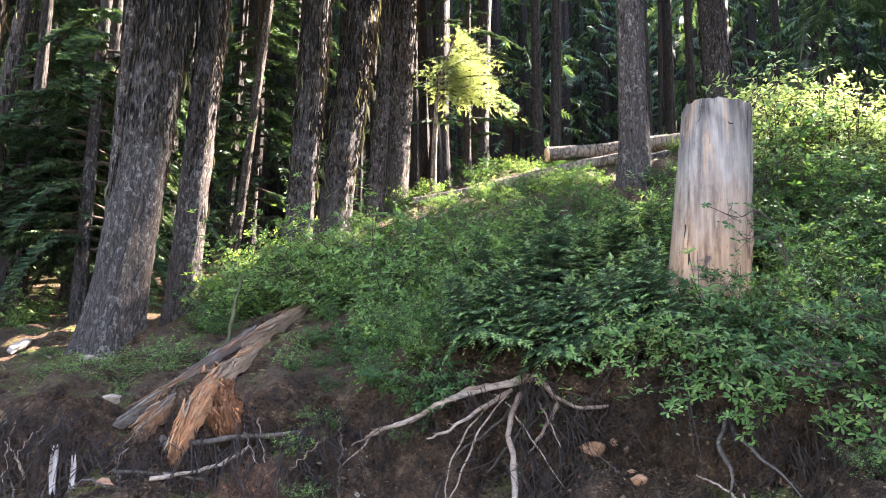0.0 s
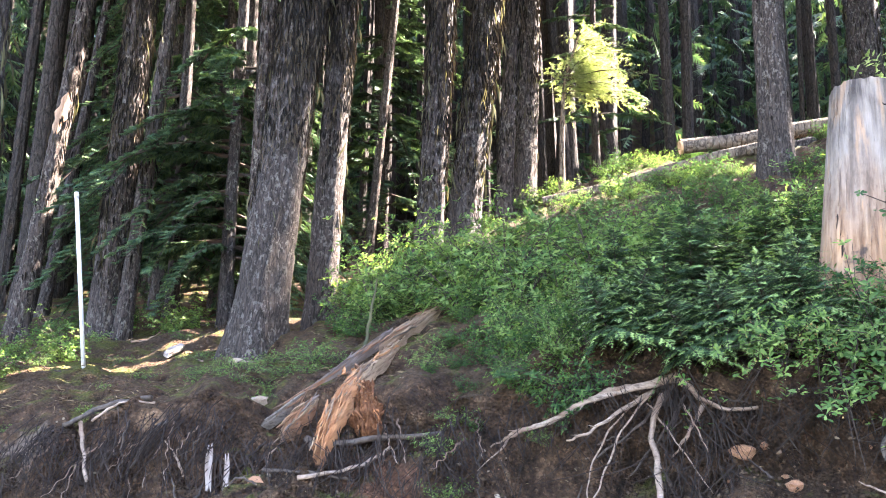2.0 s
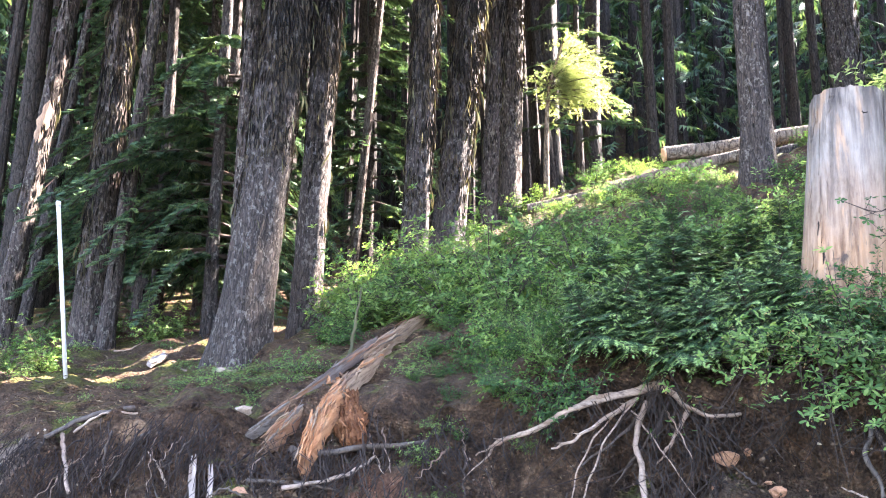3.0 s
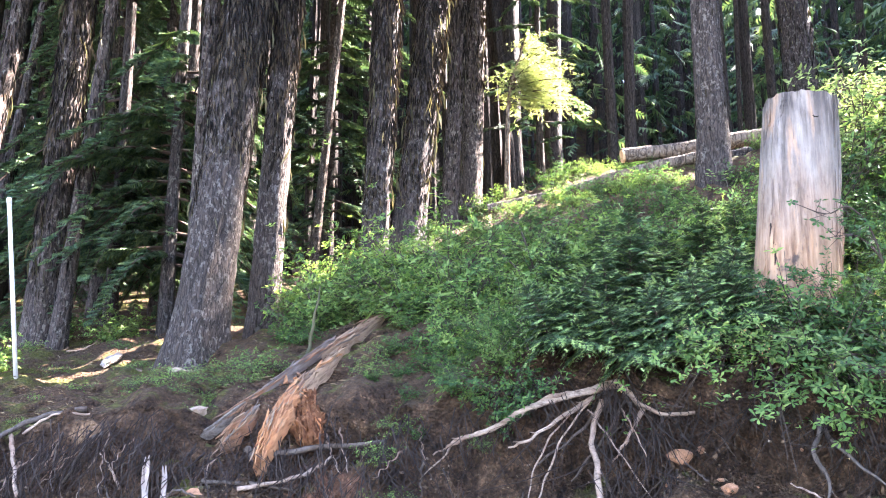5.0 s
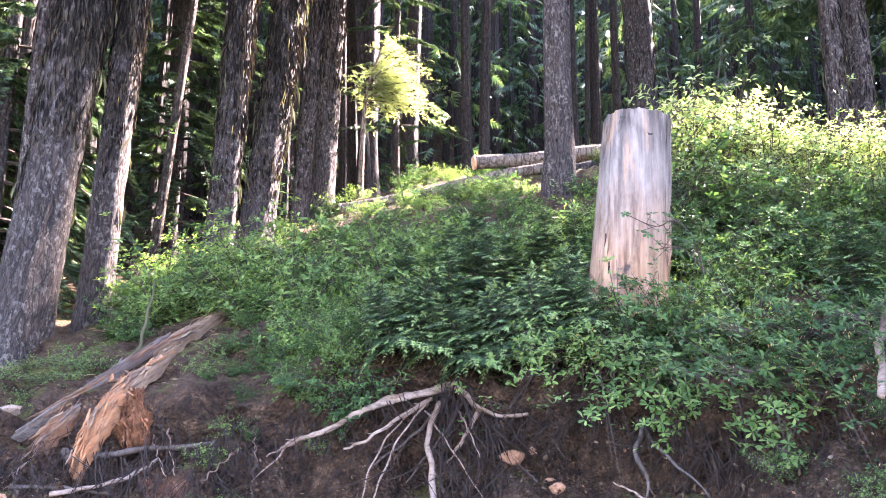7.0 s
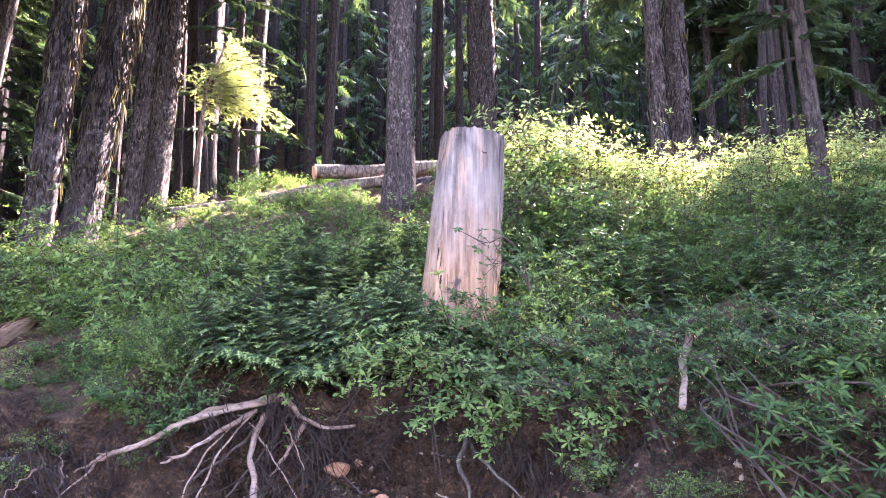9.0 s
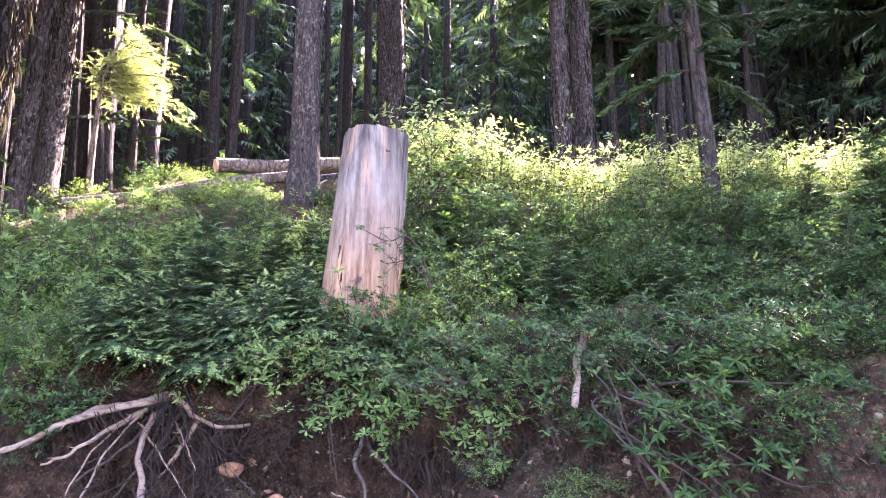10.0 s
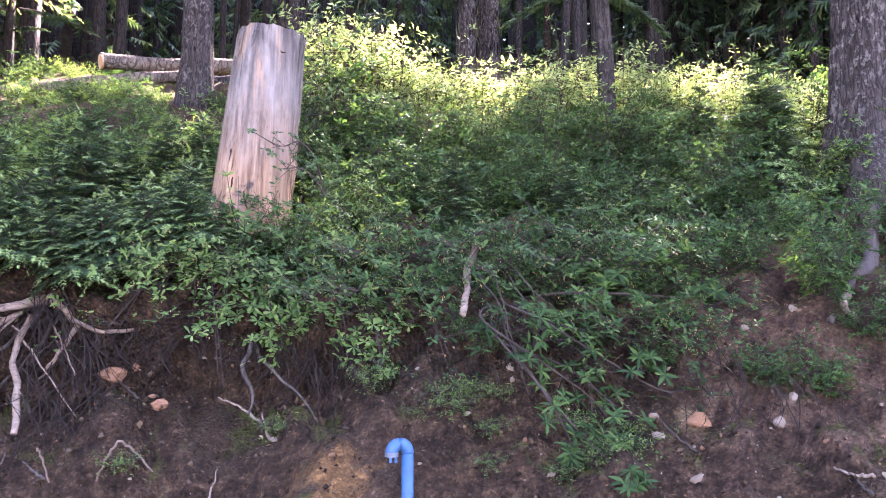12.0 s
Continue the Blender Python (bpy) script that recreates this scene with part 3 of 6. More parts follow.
# the long low opening whose light falls along the tops of the bushes behind the stump
SLOT = np.array([(3.48, 8.3, 4.75), (4.0, 8.0, 4.4), (4.5, 7.6, 4.25), (5.0, 7.2, 4.15), (5.45, 6.85, 4.2), (5.85, 6.4, 4.15), (6.2, 6.0, 4.05), (6.5, 5.5, 3.95), (6.8, 5.0, 3.75), (7.3, 4.2, 3.6)])
ACROSS = np.array(Vector((TO_SUN.y, -TO_SUN.x, 0)).normalized())
ABOVE = np.cross(ACROSS, np.array(TO_SUN))


def in_gap(p, more=0.0):
    """Which of the places p lie in a sunbeam that reaches one of the openings."""
    p = np.asarray(p, float).reshape(-1, 3)
    beam = np.array(TO_SUN)
    free = np.zeros(len(p), bool)
    for gap in GAPS:
        d = p - gap[:3]
        along = d @ beam
        free |= (along > 2.0) & (np.linalg.norm(d - along[:, None] * beam, axis=1) < gap[3] + more)
    for spot in SLOT:
        d = p - spot
        free |= (d @ beam > 1.0) & (np.abs(d @ ACROSS) < 0.55 + 0.8 * more) & (d @ ABOVE < 0.12 + 0.40 * more) & (d @ ABOVE > -0.46 - 0.50 * more)
    return free


def crown(base, curve, height, lo, reach, count, rng, material, droop=0.45, fine_below=0.0, fine=(30, 0.20), coarse=(10, 0.55), margin=0.0):
    """Boughs round the upper trunk, longest low down, none where a sunbeam passes; small sprays low down, larger ones high up."""
    needles, wood = Soup(), Soup()
    for k in range(count):
        f = (k + rng.uniform(0, 1)) / count
        z = lo + (height * 0.99 - lo) * f
        c = np.array([np.interp(z, curve[:, 2], curve[:, 0]), np.interp(z, curve[:, 2], curve[:, 1]), z])
        ln = (reach * (1 - f) ** 0.8 + 0.25) * rng.uniform(0.65, 1.15)
        az = k * 2.4 + rng.uniform(-0.5, 0.5)
        if base is not None:
            mid = np.array(base) + c + 0.6 * ln * np.array([math.cos(az), math.sin(az), -0.2])
            tip = np.array(base) + c + ln * np.array([math.cos(az), math.sin(az), -0.3])
            if in_gap([mid, tip, mid * 1.5 - tip * 0.5], margin + 0.12 * ln).any():
                continue
        near = z < fine_below
        sprays, spread = fine if near else coarse
        bough(needles, wood, c, az, ln, droop * rng.uniform(0.5, 1.2), rng, sprays, spread, not near or sprays > 80)
    return needles.mesh("crown", material), wood.mesh("branchwood", M_TWIG)


def flakes(curve, diameter, height, lo, hi, count, rng, full=0.05):
    """Dark shag on one trunk: loose plates and hanging tufts, thicker and longer higher up."""
    zs = lo + (hi - lo) * rng.uniform(0, 1, count) ** 0.85
    ang = rng.uniform(0, 2 * np.pi, count)
    # the lower limit of the shag is uneven round the trunk
    zs = zs + 0.35 * np.sin(ang * 2 + diameter * 40) * (zs < lo + 1.2)
    r = diameter / 2 * (np.clip(1 - zs / height * 0.92, 0.06, 1)) ** 0.75 * (1 + 0.35 * np.exp(-zs / 0.35))
    thick = np.clip((zs - lo) / 2.5, 0.15, 1)
    out = np.stack([np.cos(ang), np.sin(ang), 0 * ang], -1)
    at = np.stack([np.interp(zs, curve[:, 2], curve[:, 0]), np.interp(zs, curve[:, 2], curve[:, 1]), zs], -1) + out * (r * (1 + full * thick * rng.uniform(0, 1, count)))[:, None]
    s = Soup()
    lift = rng.uniform(0.02, 0.12 + 1.4 * full, count) * (0.4 + 0.6 * thick)
    ahead = np.array([0, 0, -1.0]) + out * lift[:, None] + 0.10 * rng.normal(size=(count, 3))
    scatter_leaves(s, LEAF6, LEAF6_F, at, ahead, out, rng.uniform(0.06, 0.16, count) * (0.7 + 0.9 * thick), rng.uniform(0.022, 0.055, count))
    return s.mesh("loose_bark", M_FLAKE)


def beards(curve, diameter, height, lo, hi, count, rng, az=None, long=1.0):
    s = Soup()
    zs = rng.uniform(lo, hi, count)
    ang = rng.uniform(0, 2 * np.pi, count) if az is None else az + rng.normal(size=count) * 0.7
    r = diameter / 2 * (np.clip(1 - zs / height * 0.92, 0.06, 1)) ** 0.75
    out = np.stack([np.cos(ang), np.sin(ang), 0 * ang], -1)
    at = np.stack([np.interp(zs, curve[:, 2], curve[:, 0]), np.interp(zs, curve[:, 2], curve[:, 1]), zs], -1) + out * (r * rng.uniform(1.0, 1.25, count))[:, None]
    ahead = np.array([0, 0, -1.0]) + 0.16 * rng.normal(size=(count, 3))
    scatter_leaves(s, LEAF4, LEAF4_F, at, ahead, out, long * rng.uniform(0.10, 0.36, count), rng.uniform(0.008, 0.022, count))
    return s.mesh("lichen", M_LICHEN)


def big_tree(x, y, diameter, lean, height, label, seed, grey=False, lo=8.0, reach=2.6, count=70, shag=(2.0, 9.0, 900), beard=0, z=None, dense=False, fine_below=0.0, fine=(30, 0.20), full=0.05, flare=0.35, droop=0.45):
    rng = np.random.RandomState(seed)
    base = (x, y, (gz(x, y) if z is None else z) - 0.40)
    t = thing("conifer_tree", base, label, "tree", "tall conifers")
    curve = trunk_curve(base, lean, height, 0.04, rng)
    part("trunk", trunk_mesh(curve, diameter, height, 28, M_BARK_GREY if grey else M_BARK, rng, flare), t)
    leaves, wood = crown(base, curve, height, lo, reach, count, rng, M_NEEDLE_FAR, droop, fine_below=fine_below, fine=fine, coarse=(22, 0.44) if dense else (11, 0.55), margin=0.25 if dense else 0.3)
    part("crown", leaves, t, kind="stuff")
    part("branchwood", wood, t, kind="stuff")
    if shag[2]:
        part("loose_bark", flakes(curve, diameter, height, shag[0], shag[1], shag[2], rng, full), t, "loose shaggy plates of bark", "stuff")
    if beard:
        part("lichen", beards(curve, diameter, height, 1.5, 10, beard, rng, long=1.35 if beard > 300 else 1.0), t, "pale beard lichen", "stuff")
    return t


SHAGGY = "tall conifer with dark shaggy bark and lichen on the forest slope"
big_tree(-3.49, 8.68, 0.56, (0.098, 0.024), 24, "thick conifer with grey lichened lower bark at the bank top", 1, True, shag=(2.3, 6.4, 4600), beard=90, full=0.13)
big_tree(-3.02, 9.50, 0.36, (0.046, 0.010), 22, "conifer with smooth grey lower bark and shaggy upper bark", 2, True, shag=(2.5, 6.4, 2900), beard=90, full=0.12)
big_tree(-4.14, 10.24, 0.25, (0.011, 0.005), 20, SHAGGY, 3, count=55)
big_tree(-6.30, 7.95, 0.32, (-0.018, -0.014), 21, "conifer draped in long pale strands of lichen", 4, shag=(1, 8, 400), beard=420)
big_tree(-7.70, 10.54, 0.28, (0.081, 0.059), 19, "leaning conifer with a torn pale scar in its bark", 5, shag=(0.5, 8, 500), beard=60)
big_tree(-9.17, 13.17, 0.21, (0.085, 0.059), 18, SHAGGY, 6, count=50, shag=(0.5, 8, 200))
big_tree(-6.54, 10.83, 0.46, (0.034, 0.004), 23, SHAGGY, 7, shag=(0.9, 6.5, 2400), beard=180, full=0.08)
big_tree(-6.15, 10.60, 0.22, (0.057, 0.033), 19, SHAGGY, 8, count=50, shag=(0.4, 9, 420), beard=120)
big_tree(-6.98, 13.33, 0.43, (0.004, 0.002), 21, "conifer with low dark drooping boughs", 9, lo=2.0, reach=2.0, count=200, shag=(0.5, 6, 200), fine_below=9.0, fine=(105, 0.12), droop=0.8)
for x, y, k in ((-8.4, 15.6, 0), (-5.6, 14.9, 1), (-10.2, 16.8, 2), (-6.21, 12.15, 3), (-6.21, 13.70, 4), (-3.68, 15.61, 5), (-4.95, 11.3, 6), (-5.35, 12.7, 7)):
    big_tree(x, y, 0.20, (0.0, 0.0), 16 + k % 6, "conifer with low dark drooping boughs", 40 + k, lo=1.4, reach=1.9, count=250, shag=(0.5, 6, 0), fine_below=9.0, fine=(105, 0.13), droop=0.85)
big_tree(-3.53, 13.59, 0.17, (0.075, 0.019), 17, "slender pale-barked conifer leaning slightly", 10, True, count=50, shag=(1, 3, 0), lo=6.5)
big_tree(-1.99, 10.88, 0.38, (0.045, 0.013), 22, SHAGGY, 11, shag=(1.1, 6.6, 2700), beard=160, full=0.12)
big_tree(-1.72, 11.93, 0.48, (0.105, 0.017), 23, SHAGGY, 12, shag=(1.0, 6.8, 3200), beard=420, full=0.14)
big_tree(-1.13, 12.89, 0.275, (0.051, 0.004), 20, SHAGGY, 13, count=55, shag=(0.8, 6.8, 1000), beard=120)
big_tree(-0.89, 14.51, 0.40, (0.045, 0.003), 21, SHAGGY, 14, shag=(1.6, 7, 1400), beard=80)
big_tree(2.52, 10.71, 0.40, (0.005, -0.001), 22, "straight conifer with grey-brown furrowed bark above the stump", 15, True, shag=(1, 8, 120))
big_tree(5.89, 17.01, 0.70, (-0.010, 0.006), 25, SHAGGY, 16, shag=(0.4, 7, 700), beard=200)
big_tree(7.85, 12.95, 0.36, (0.0, 0.0), 22, SHAGGY, 19, shag=(0.6, 9, 700), beard=120, lo=9.0)
big_tree(9.25, 14.40, 0.50, (0.004, 0.0), 23, SHAGGY, 20, shag=(0.6, 9, 800), beard=160, lo=9.0)
slim = big_tree(5.57, 6.30, 0.17, (-0.034, 0.016), 11, "slim young conifer curving up out of the bushes", 17, True, lo=2.0, reach=0.95, count=84, shag=(1, 2, 0), fine_below=20.0, fine=(110, 0.10))
[c for c in slim.children if c.name.startswith("trunk")][0].data.materials[0] = M_BARK_FAR
big_tree(6.95, 4.55, 0.60, (0.016, -0.024), 24, "thick conifer with mottled bark on the dirt bank", 18, True, lo=3.1, reach=2.7, count=110, shag=(1.0, 7, 300), fine_below=9.0, fine=(120, 0.09), flare=0.9)


# tall trees added upslope towards the sun, their unseen high crowns shading the bank
for k, (x, y) in enumerate(((17.6, 9.6), (18.8, 8.2), (21.5, 8.6))):
    big_tree(x, y, 0.40, (0.0, 0.0), 19 + (k % 3), "dark conifer in the shaded forest behind", 200 + k, lo=6.0, reach=2.4, count=60, shag=(1, 8, 0))
# further shade trees, added where their crowns block sun above the view
for k, (x, y) in enumerate(((26.6, 17.8), (25.5, 19.5), (24.5, 21.2), (23.4, 22.9), (31.4, 19.6), (30.3, 21.3), (29.3, 23.0), (28.2, 24.7), (27.4, 15.8), (22.6, 24.0), (25.0, 20.4), (23.9, 22.1), (22.0, 17.2), (21.0, 15.4), (23.4, 15.6), (28.5, 21.6), (27.4, 19.6), (29.5, 19.4), (26.6, 21.8), (14.6, 19.6), (13.0, 18.8), (16.2, 20.8), (29.8, 22.1), (28.8, 23.9))):
    big_tree(x, y, 0.24, (0.0, 0.0), 23 + (k % 3), "tall dark conifer added to shade the bank with its dense high crown", 230 + k, lo=7.0, reach=3.6, count=84, shag=(1, 8, 0), dense=True)


# ---- the forest behind: repeats of a few grown trees ----
def forest_tree(seed, height, diameter, lo, reach, count, sprays):
    rng = np.random.RandomState(seed)
    t = thing("forest_conifer", (0, 0, -200), "dark conifer in the shaded forest behind", "tree", "forest conifers")
    curve = trunk_curve((0, 0, 0), rng.uniform(-0.02, 0.02, 2), height, 0.05, rng, 0.7)
    part("trunk", trunk_mesh(curve, diameter, height, 9, M_BARK_FAR, rng), t)
    leaves, wood = crown(None, curve, height, lo, reach, count, rng, M_NEEDLE_FAR, fine_below=10.0, fine=(sprays * 6, 0.10), coarse=(8, 0.5))
    part("crown", leaves, t, kind="stuff")
    part("branchwood", wood, t, kind="stuff")
    return t


KINDS = [forest_tree(50, 22, 0.42, 7.5, 2.3, 44, 16), forest_tree(51, 20, 0.34, 6.0, 2.0, 44, 16), forest_tree(52, 23, 0.50, 8.5, 2.6, 44, 16),
         forest_tree(53, 17, 0.24, 4.5, 1.6, 44, 16), forest_tree(54, 13, 0.20, 1.2, 1.7, 56, 15), forest_tree(55, 20, 0.30, 9.5, 2.0, 34, 16)]
rng = np.random.RandomState(77)
spots = [(-3.46, 8.68), (-6.5, 10.8), (-1.5, 11.4), (2.5, 10.7), (5.9, 17.0), (5.57, 6.3), (6.9, 4.5)]
placed = 0
used = set()
for _ in range(6000):
    if placed >= 120:
        break
    az = radians(rng.uniform(-75, 52))
    d = 15.5 + 50 * rng.uniform() ** 1.5
    x, y = -math.sin(az) * d, math.cos(az) * d
    if az > 0.1 and d < 17:
        continue
    gap = 1.15 + 0.035 * d
    if any((x - a) ** 2 + (y - b) ** 2 < gap * gap for a, b in spots) or bank_distance(np.array([x]), np.array([y]))[0] < 6:
        continue
    z = gz(x, y)
    s = rng.uniform(0.8, 1.2)
    if in_gap([(x, y, z + h) for h in range(5, 25)], 1.9 if x > 1 else 0.6).any() and (x > 1 or d > 24):
        continue
    k = rng.choice(6, p=[0.2, 0.2, 0.15, 0.2, 0.07, 0.18] if d < 19 else [0.17, 0.17, 0.12, 0.16, 0.26, 0.12])
    m = pose(x, y, z - 0.1, rng.uniform(-2, 2), rng.uniform(-2, 2), rng.uniform(0, 360)) @ Matrix.Diagonal((s, s, s, 1))
    if k not in used:
        used.add(k)
        KINDS[k].matrix_basis = m
    else:
        copy_thing(KINDS[k], m)
    spots.append((x, y))
    placed += 1


# ---- far woods closing the view ----
def far_woods():
    rng = np.random.RandomState(88)
    s, w = Soup(), Soup()
    for k in range(460):
        az = radians(rng.uniform(-95, 78))
        d = rng.uniform(23, 62)
        x, y = -math.sin(az) * d, math.cos(az) * d
        z, h = gz(x, y), rng.uniform(15, 24)
        n = 100
        f = np.concatenate([rng.uniform(0.02, 0.5, 84), rng.uniform(0.5, 1, 16)])
        a = rng.uniform(0, 6.28, n)
        r = 2.4 * (1 - f) ** 0.7 * rng.uniform(0.2, 0.9, n)
        at = np.stack([x + r * np.cos(a), y + r * np.sin(a), z + 0.3 + f * h], -1)
        ahead = np.stack([np.cos(a), np.sin(a), -rng.uniform(0.2, 1.0, n)], -1)
        ln = np.where(f < 0.5, 0.75, 1.5) * rng.uniform(0.6, 1.3, n)
        step = ahead / np.linalg.norm(ahead, axis=1)[:, None] * ln[:, None]
        keep = ~(in_gap(at, 0.9) | in_gap(at + 0.5 * step, 1.0) | in_gap(at + step, 0.7))
        at, ahead, ln, n = at[keep], ahead[keep], ln[keep], int(keep.sum())
        scatter_leaves(s, SPRAY_FAR, SPRAY_FAR_F, at, ahead, np.array([0, 0, 1.0]) + 0.5 * rng.normal(size=(n, 3)), ln, ln * 0.9)
        if not in_gap([(x, y, z + q * 0.5) for q in range(0, 44)], 0.1).any():
            tube(w, np.array([(x, y, z - 0.3), (x, y, z + h * 0.5), (x, y, z + h)]), (0.22, 0.16, 0.02), 6, cap=False)
    # close-set bare poles in the shade under the crowns
    for k in range(620):
        az = radians(rng.uniform(-75, 60))
        d = 17.5 + 34 * rng.uniform() ** 1.3
        x, y = -math.sin(az) * d, math.cos(az) * d
        if az > 0.12 and rng.uniform() < 0.55:
            continue
        z, r = gz(x, y), rng.uniform(0.05, 0.17)
        if x > 0 and in_gap([(x, y, z + h) for h in np.arange(0, 17, 0.5)], 0.0).any():
            continue
        lx, ly = rng.normal() * 0.35, rng.normal() * 0.35
        tube(w, np.array([(x, y, z - 0.3), (x + lx * 0.5, y + ly * 0.5, z + 7), (x + lx, y + ly, z + 15)]), (r, r * 0.8, r * 0.35), 7, cap=False)
    # the deep shade of the woods further off
    for lo_d, hi_d, n in ((56, 66, 24000), (66, 80, 24000)):
        az, d = np.radians(rng.uniform(-80, 65, n)), rng.uniform(lo_d, hi_d, n)
        x, y = -np.sin(az) * d, np.cos(az) * d
        at = np.stack([x, y, ground_z(x, y) + 30 * rng.uniform(0, 1, n) ** 1.2], -1)
        at = at[~in_gap(at, 3.0)]
        n = len(at)
        a = rng.uniform(0, 6.28, n)
        ln = rng.uniform(1.2, 2.8, n)
        scatter_leaves(s, LEAF4, LEAF4_F, at, np.stack([np.cos(a), np.sin(a), -rng.uniform(0.1, 1.2, n)], -1), np.array([0, -0.6, 0.8]) + 0.5 * rng.normal(size=(n, 3)), ln, ln * 0.7)
    t = thing("far_woods", (0, 0, 0), "dense dark conifer woods far up the slope", "woods", kind="stuff")
    part("foliage", s.mesh("foliage", M_NEEDLE_FAR), t, kind="stuff")
    part("trunk_stand", w.mesh("trunk_stand", M_BARK_FAR), t, kind="stuff")


far_woods()


# ---- shrubs ----
def shrub_meshes(seed, height, spread, stems, tips, leaf, light, whorl=7, shape=(LEAF4, LEAF4_F), hang=None, low=0.12, clean=False):
    """A broad-leaved shrub: arching stems, twigs, and whorls of leaves at the twigs' ends."""
    rng = np.random.RandomState(seed)
    wood, green = Soup(), Soup()
    at, ahead, up = [], [], []
    for k in range(stems):
        az = k * 2.4 + rng.uniform(-0.4, 0.4)
        out = np.array([math.cos(az), math.sin(az), 0])
        top = out * spread * rng.uniform(0.25, 1.0) + np.array([0, 0, height * rng.uniform(0.25, 1.0)])
        line = bend([(0, 0, -0.05), top * (0.35, 0.35, 0.5), top], 4)
        if hang is not None:
            az = -math.pi / 2 + rng.normal() * 0.7
            out = np.array([math.cos(az), math.sin(az), 0])
            top = out * spread * rng.uniform(0.4, 1.0) + np.array([0, 0, rng.uniform(hang, height)])
            line = bend([(0, 0, -0.05), out * spread * 0.3 + np.array([0, 0, height * 0.6]), top], 5)
        tube(wood, line, np.linspace(0.007, 0.0022, len(line)), 4, cap=False)
        for j in range(tips):
            f = rng.uniform(low, 1.0)
            p = line[int(f * (len(line) - 1))]
            a2 = az + rng.normal() * 1.2
            d = np.array([math.cos(a2), math.sin(a2), rng.uniform(-0.25, 0.7)])
            tip = p + d * rng.uniform(0.12, 0.42) * (0.5 + 0.6 * spread)
            tube(wood, np.array([p, tip]), (0.003, 0.0018), 3, cap=False)
            for q, cnt in (((tip, whorl), (p * 0.5 + tip * 0.5, whorl // 3)) if clean else ((tip, whorl), (p * 0.45 + tip * 0.55, whorl // 2), (p * 0.75 + tip * 0.25, whorl // 3))):
                w = rng.uniform(0, 6.28) + np.arange(cnt) * 6.28 / max(cnt, 1) + rng.normal(size=cnt) * 0.25
                face = (np.array([0, -0.55, 0.85]) if clean else np.array([0.6 * math.cos(a2), 0.6 * math.sin(a2), 1.0])) + 0.3 * rng.normal(size=3)
                face /= np.linalg.norm(face)
                e1 = np.cross(face, (1.0, 0.2, 0.1))
                e1 /= np.linalg.norm(e1)
                e2 = np.cross(face, e1)
                lead = np.cos(w)[:, None] * e1 + np.sin(w)[:, None] * e2 + face * rng.uniform(-0.15, 0.4, cnt)[:, None] + 0.25 * d
                at.append(np.repeat(q[None], cnt, 0) + rng.normal(size=(cnt, 3)) * 0.012)
                ahead.append(lead)
                up.append(face + 0.25 * rng.normal(size=(cnt, 3)))
    at, ahead, up = np.concatenate(at), np.concatenate(ahead), np.concatenate(up)
    ln = leaf * rng.uniform(0.6, 1.2, len(at))
    scatter_leaves(green, shape[0], shape[1], at, ahead, up, ln, ln * (0.58 if clean else 0.72))
    bells = None
    if clean:
        pick = at[rng.uniform(size=len(at)) < 0.10]
        bells = Soup()
        down = np.array([0, 0, -1.0]) + 0.4 * rng.normal(size=(len(pick), 3))
        tube_ln = rng.uniform(0.012, 0.020, len(pick))
        for turn in ((1.0, 0, 0), (0, 1.0, 0)):
            scatter_leaves(bells, LEAF4, LEAF4_F, pick + down * 0.012 + 0.01 * rng.normal(size=pick.shape), down, np.repeat([turn], len(pick), 0), tube_ln, tube_ln * 0.9)
        bells = bells.mesh("blossom", M_BLOSSOM)
    return green.mesh("foliage", M_LEAF_LIGHT if light else M_LEAF), wood.mesh("woody_frame", M_TWIG), bells


def shrub(seed, height, spread, stems, tips, leaf, light, label, group, name="shrub", **more):
    green, wood, bells = shrub_meshes(seed, height, spread, stems, tips, leaf, light, **more)
    t = thing(name, (0, 0, -100), label, name.replace("_", " "), group)
    part("foliage", green, t, kind="stuff")
    part("woody_frame", wood, t, kind="stuff")
    if bells:
        part("blossom", bells, t, "tiny pale orange hanging blossoms", "stuff")
    return t


def needle_twig(pairs, needle, width):
    """A fir twig lying flat: a thin axis with short needles to both sides and at its end."""
    v, f = [(-0.02, 0, 0), (0.02, 0, 0), (0, 1.0, 0)], [(0, 1, 2)]
    for k in range(pairs):
        y0 = 0.03 + 0.93 * k / (pairs - 1)
        ln = needle * (0.8 + 0.35 * math.sin(math.pi * k / (pairs - 1)))
        for sgn in (-1, 1):
            a = radians(62 - 38 * (k / (pairs - 1)) ** 3) * sgn
            n = len(v)
            v += [(0, y0 - width, 0), (0, y0 + width, 0), (math.sin(a) * ln, y0 + math.cos(a) * ln, (-0.04, 0.10, 0.02)[k % 3])]
            f += [(n, n + 1, n + 2)]
    return np.array(v), np.array(f)


TWIG, TWIG_F = needle_twig(7, 0.27, 0.075)
TWIG_FAR, TWIG_FAR_F = needle_twig(6, 0.30, 0.055)


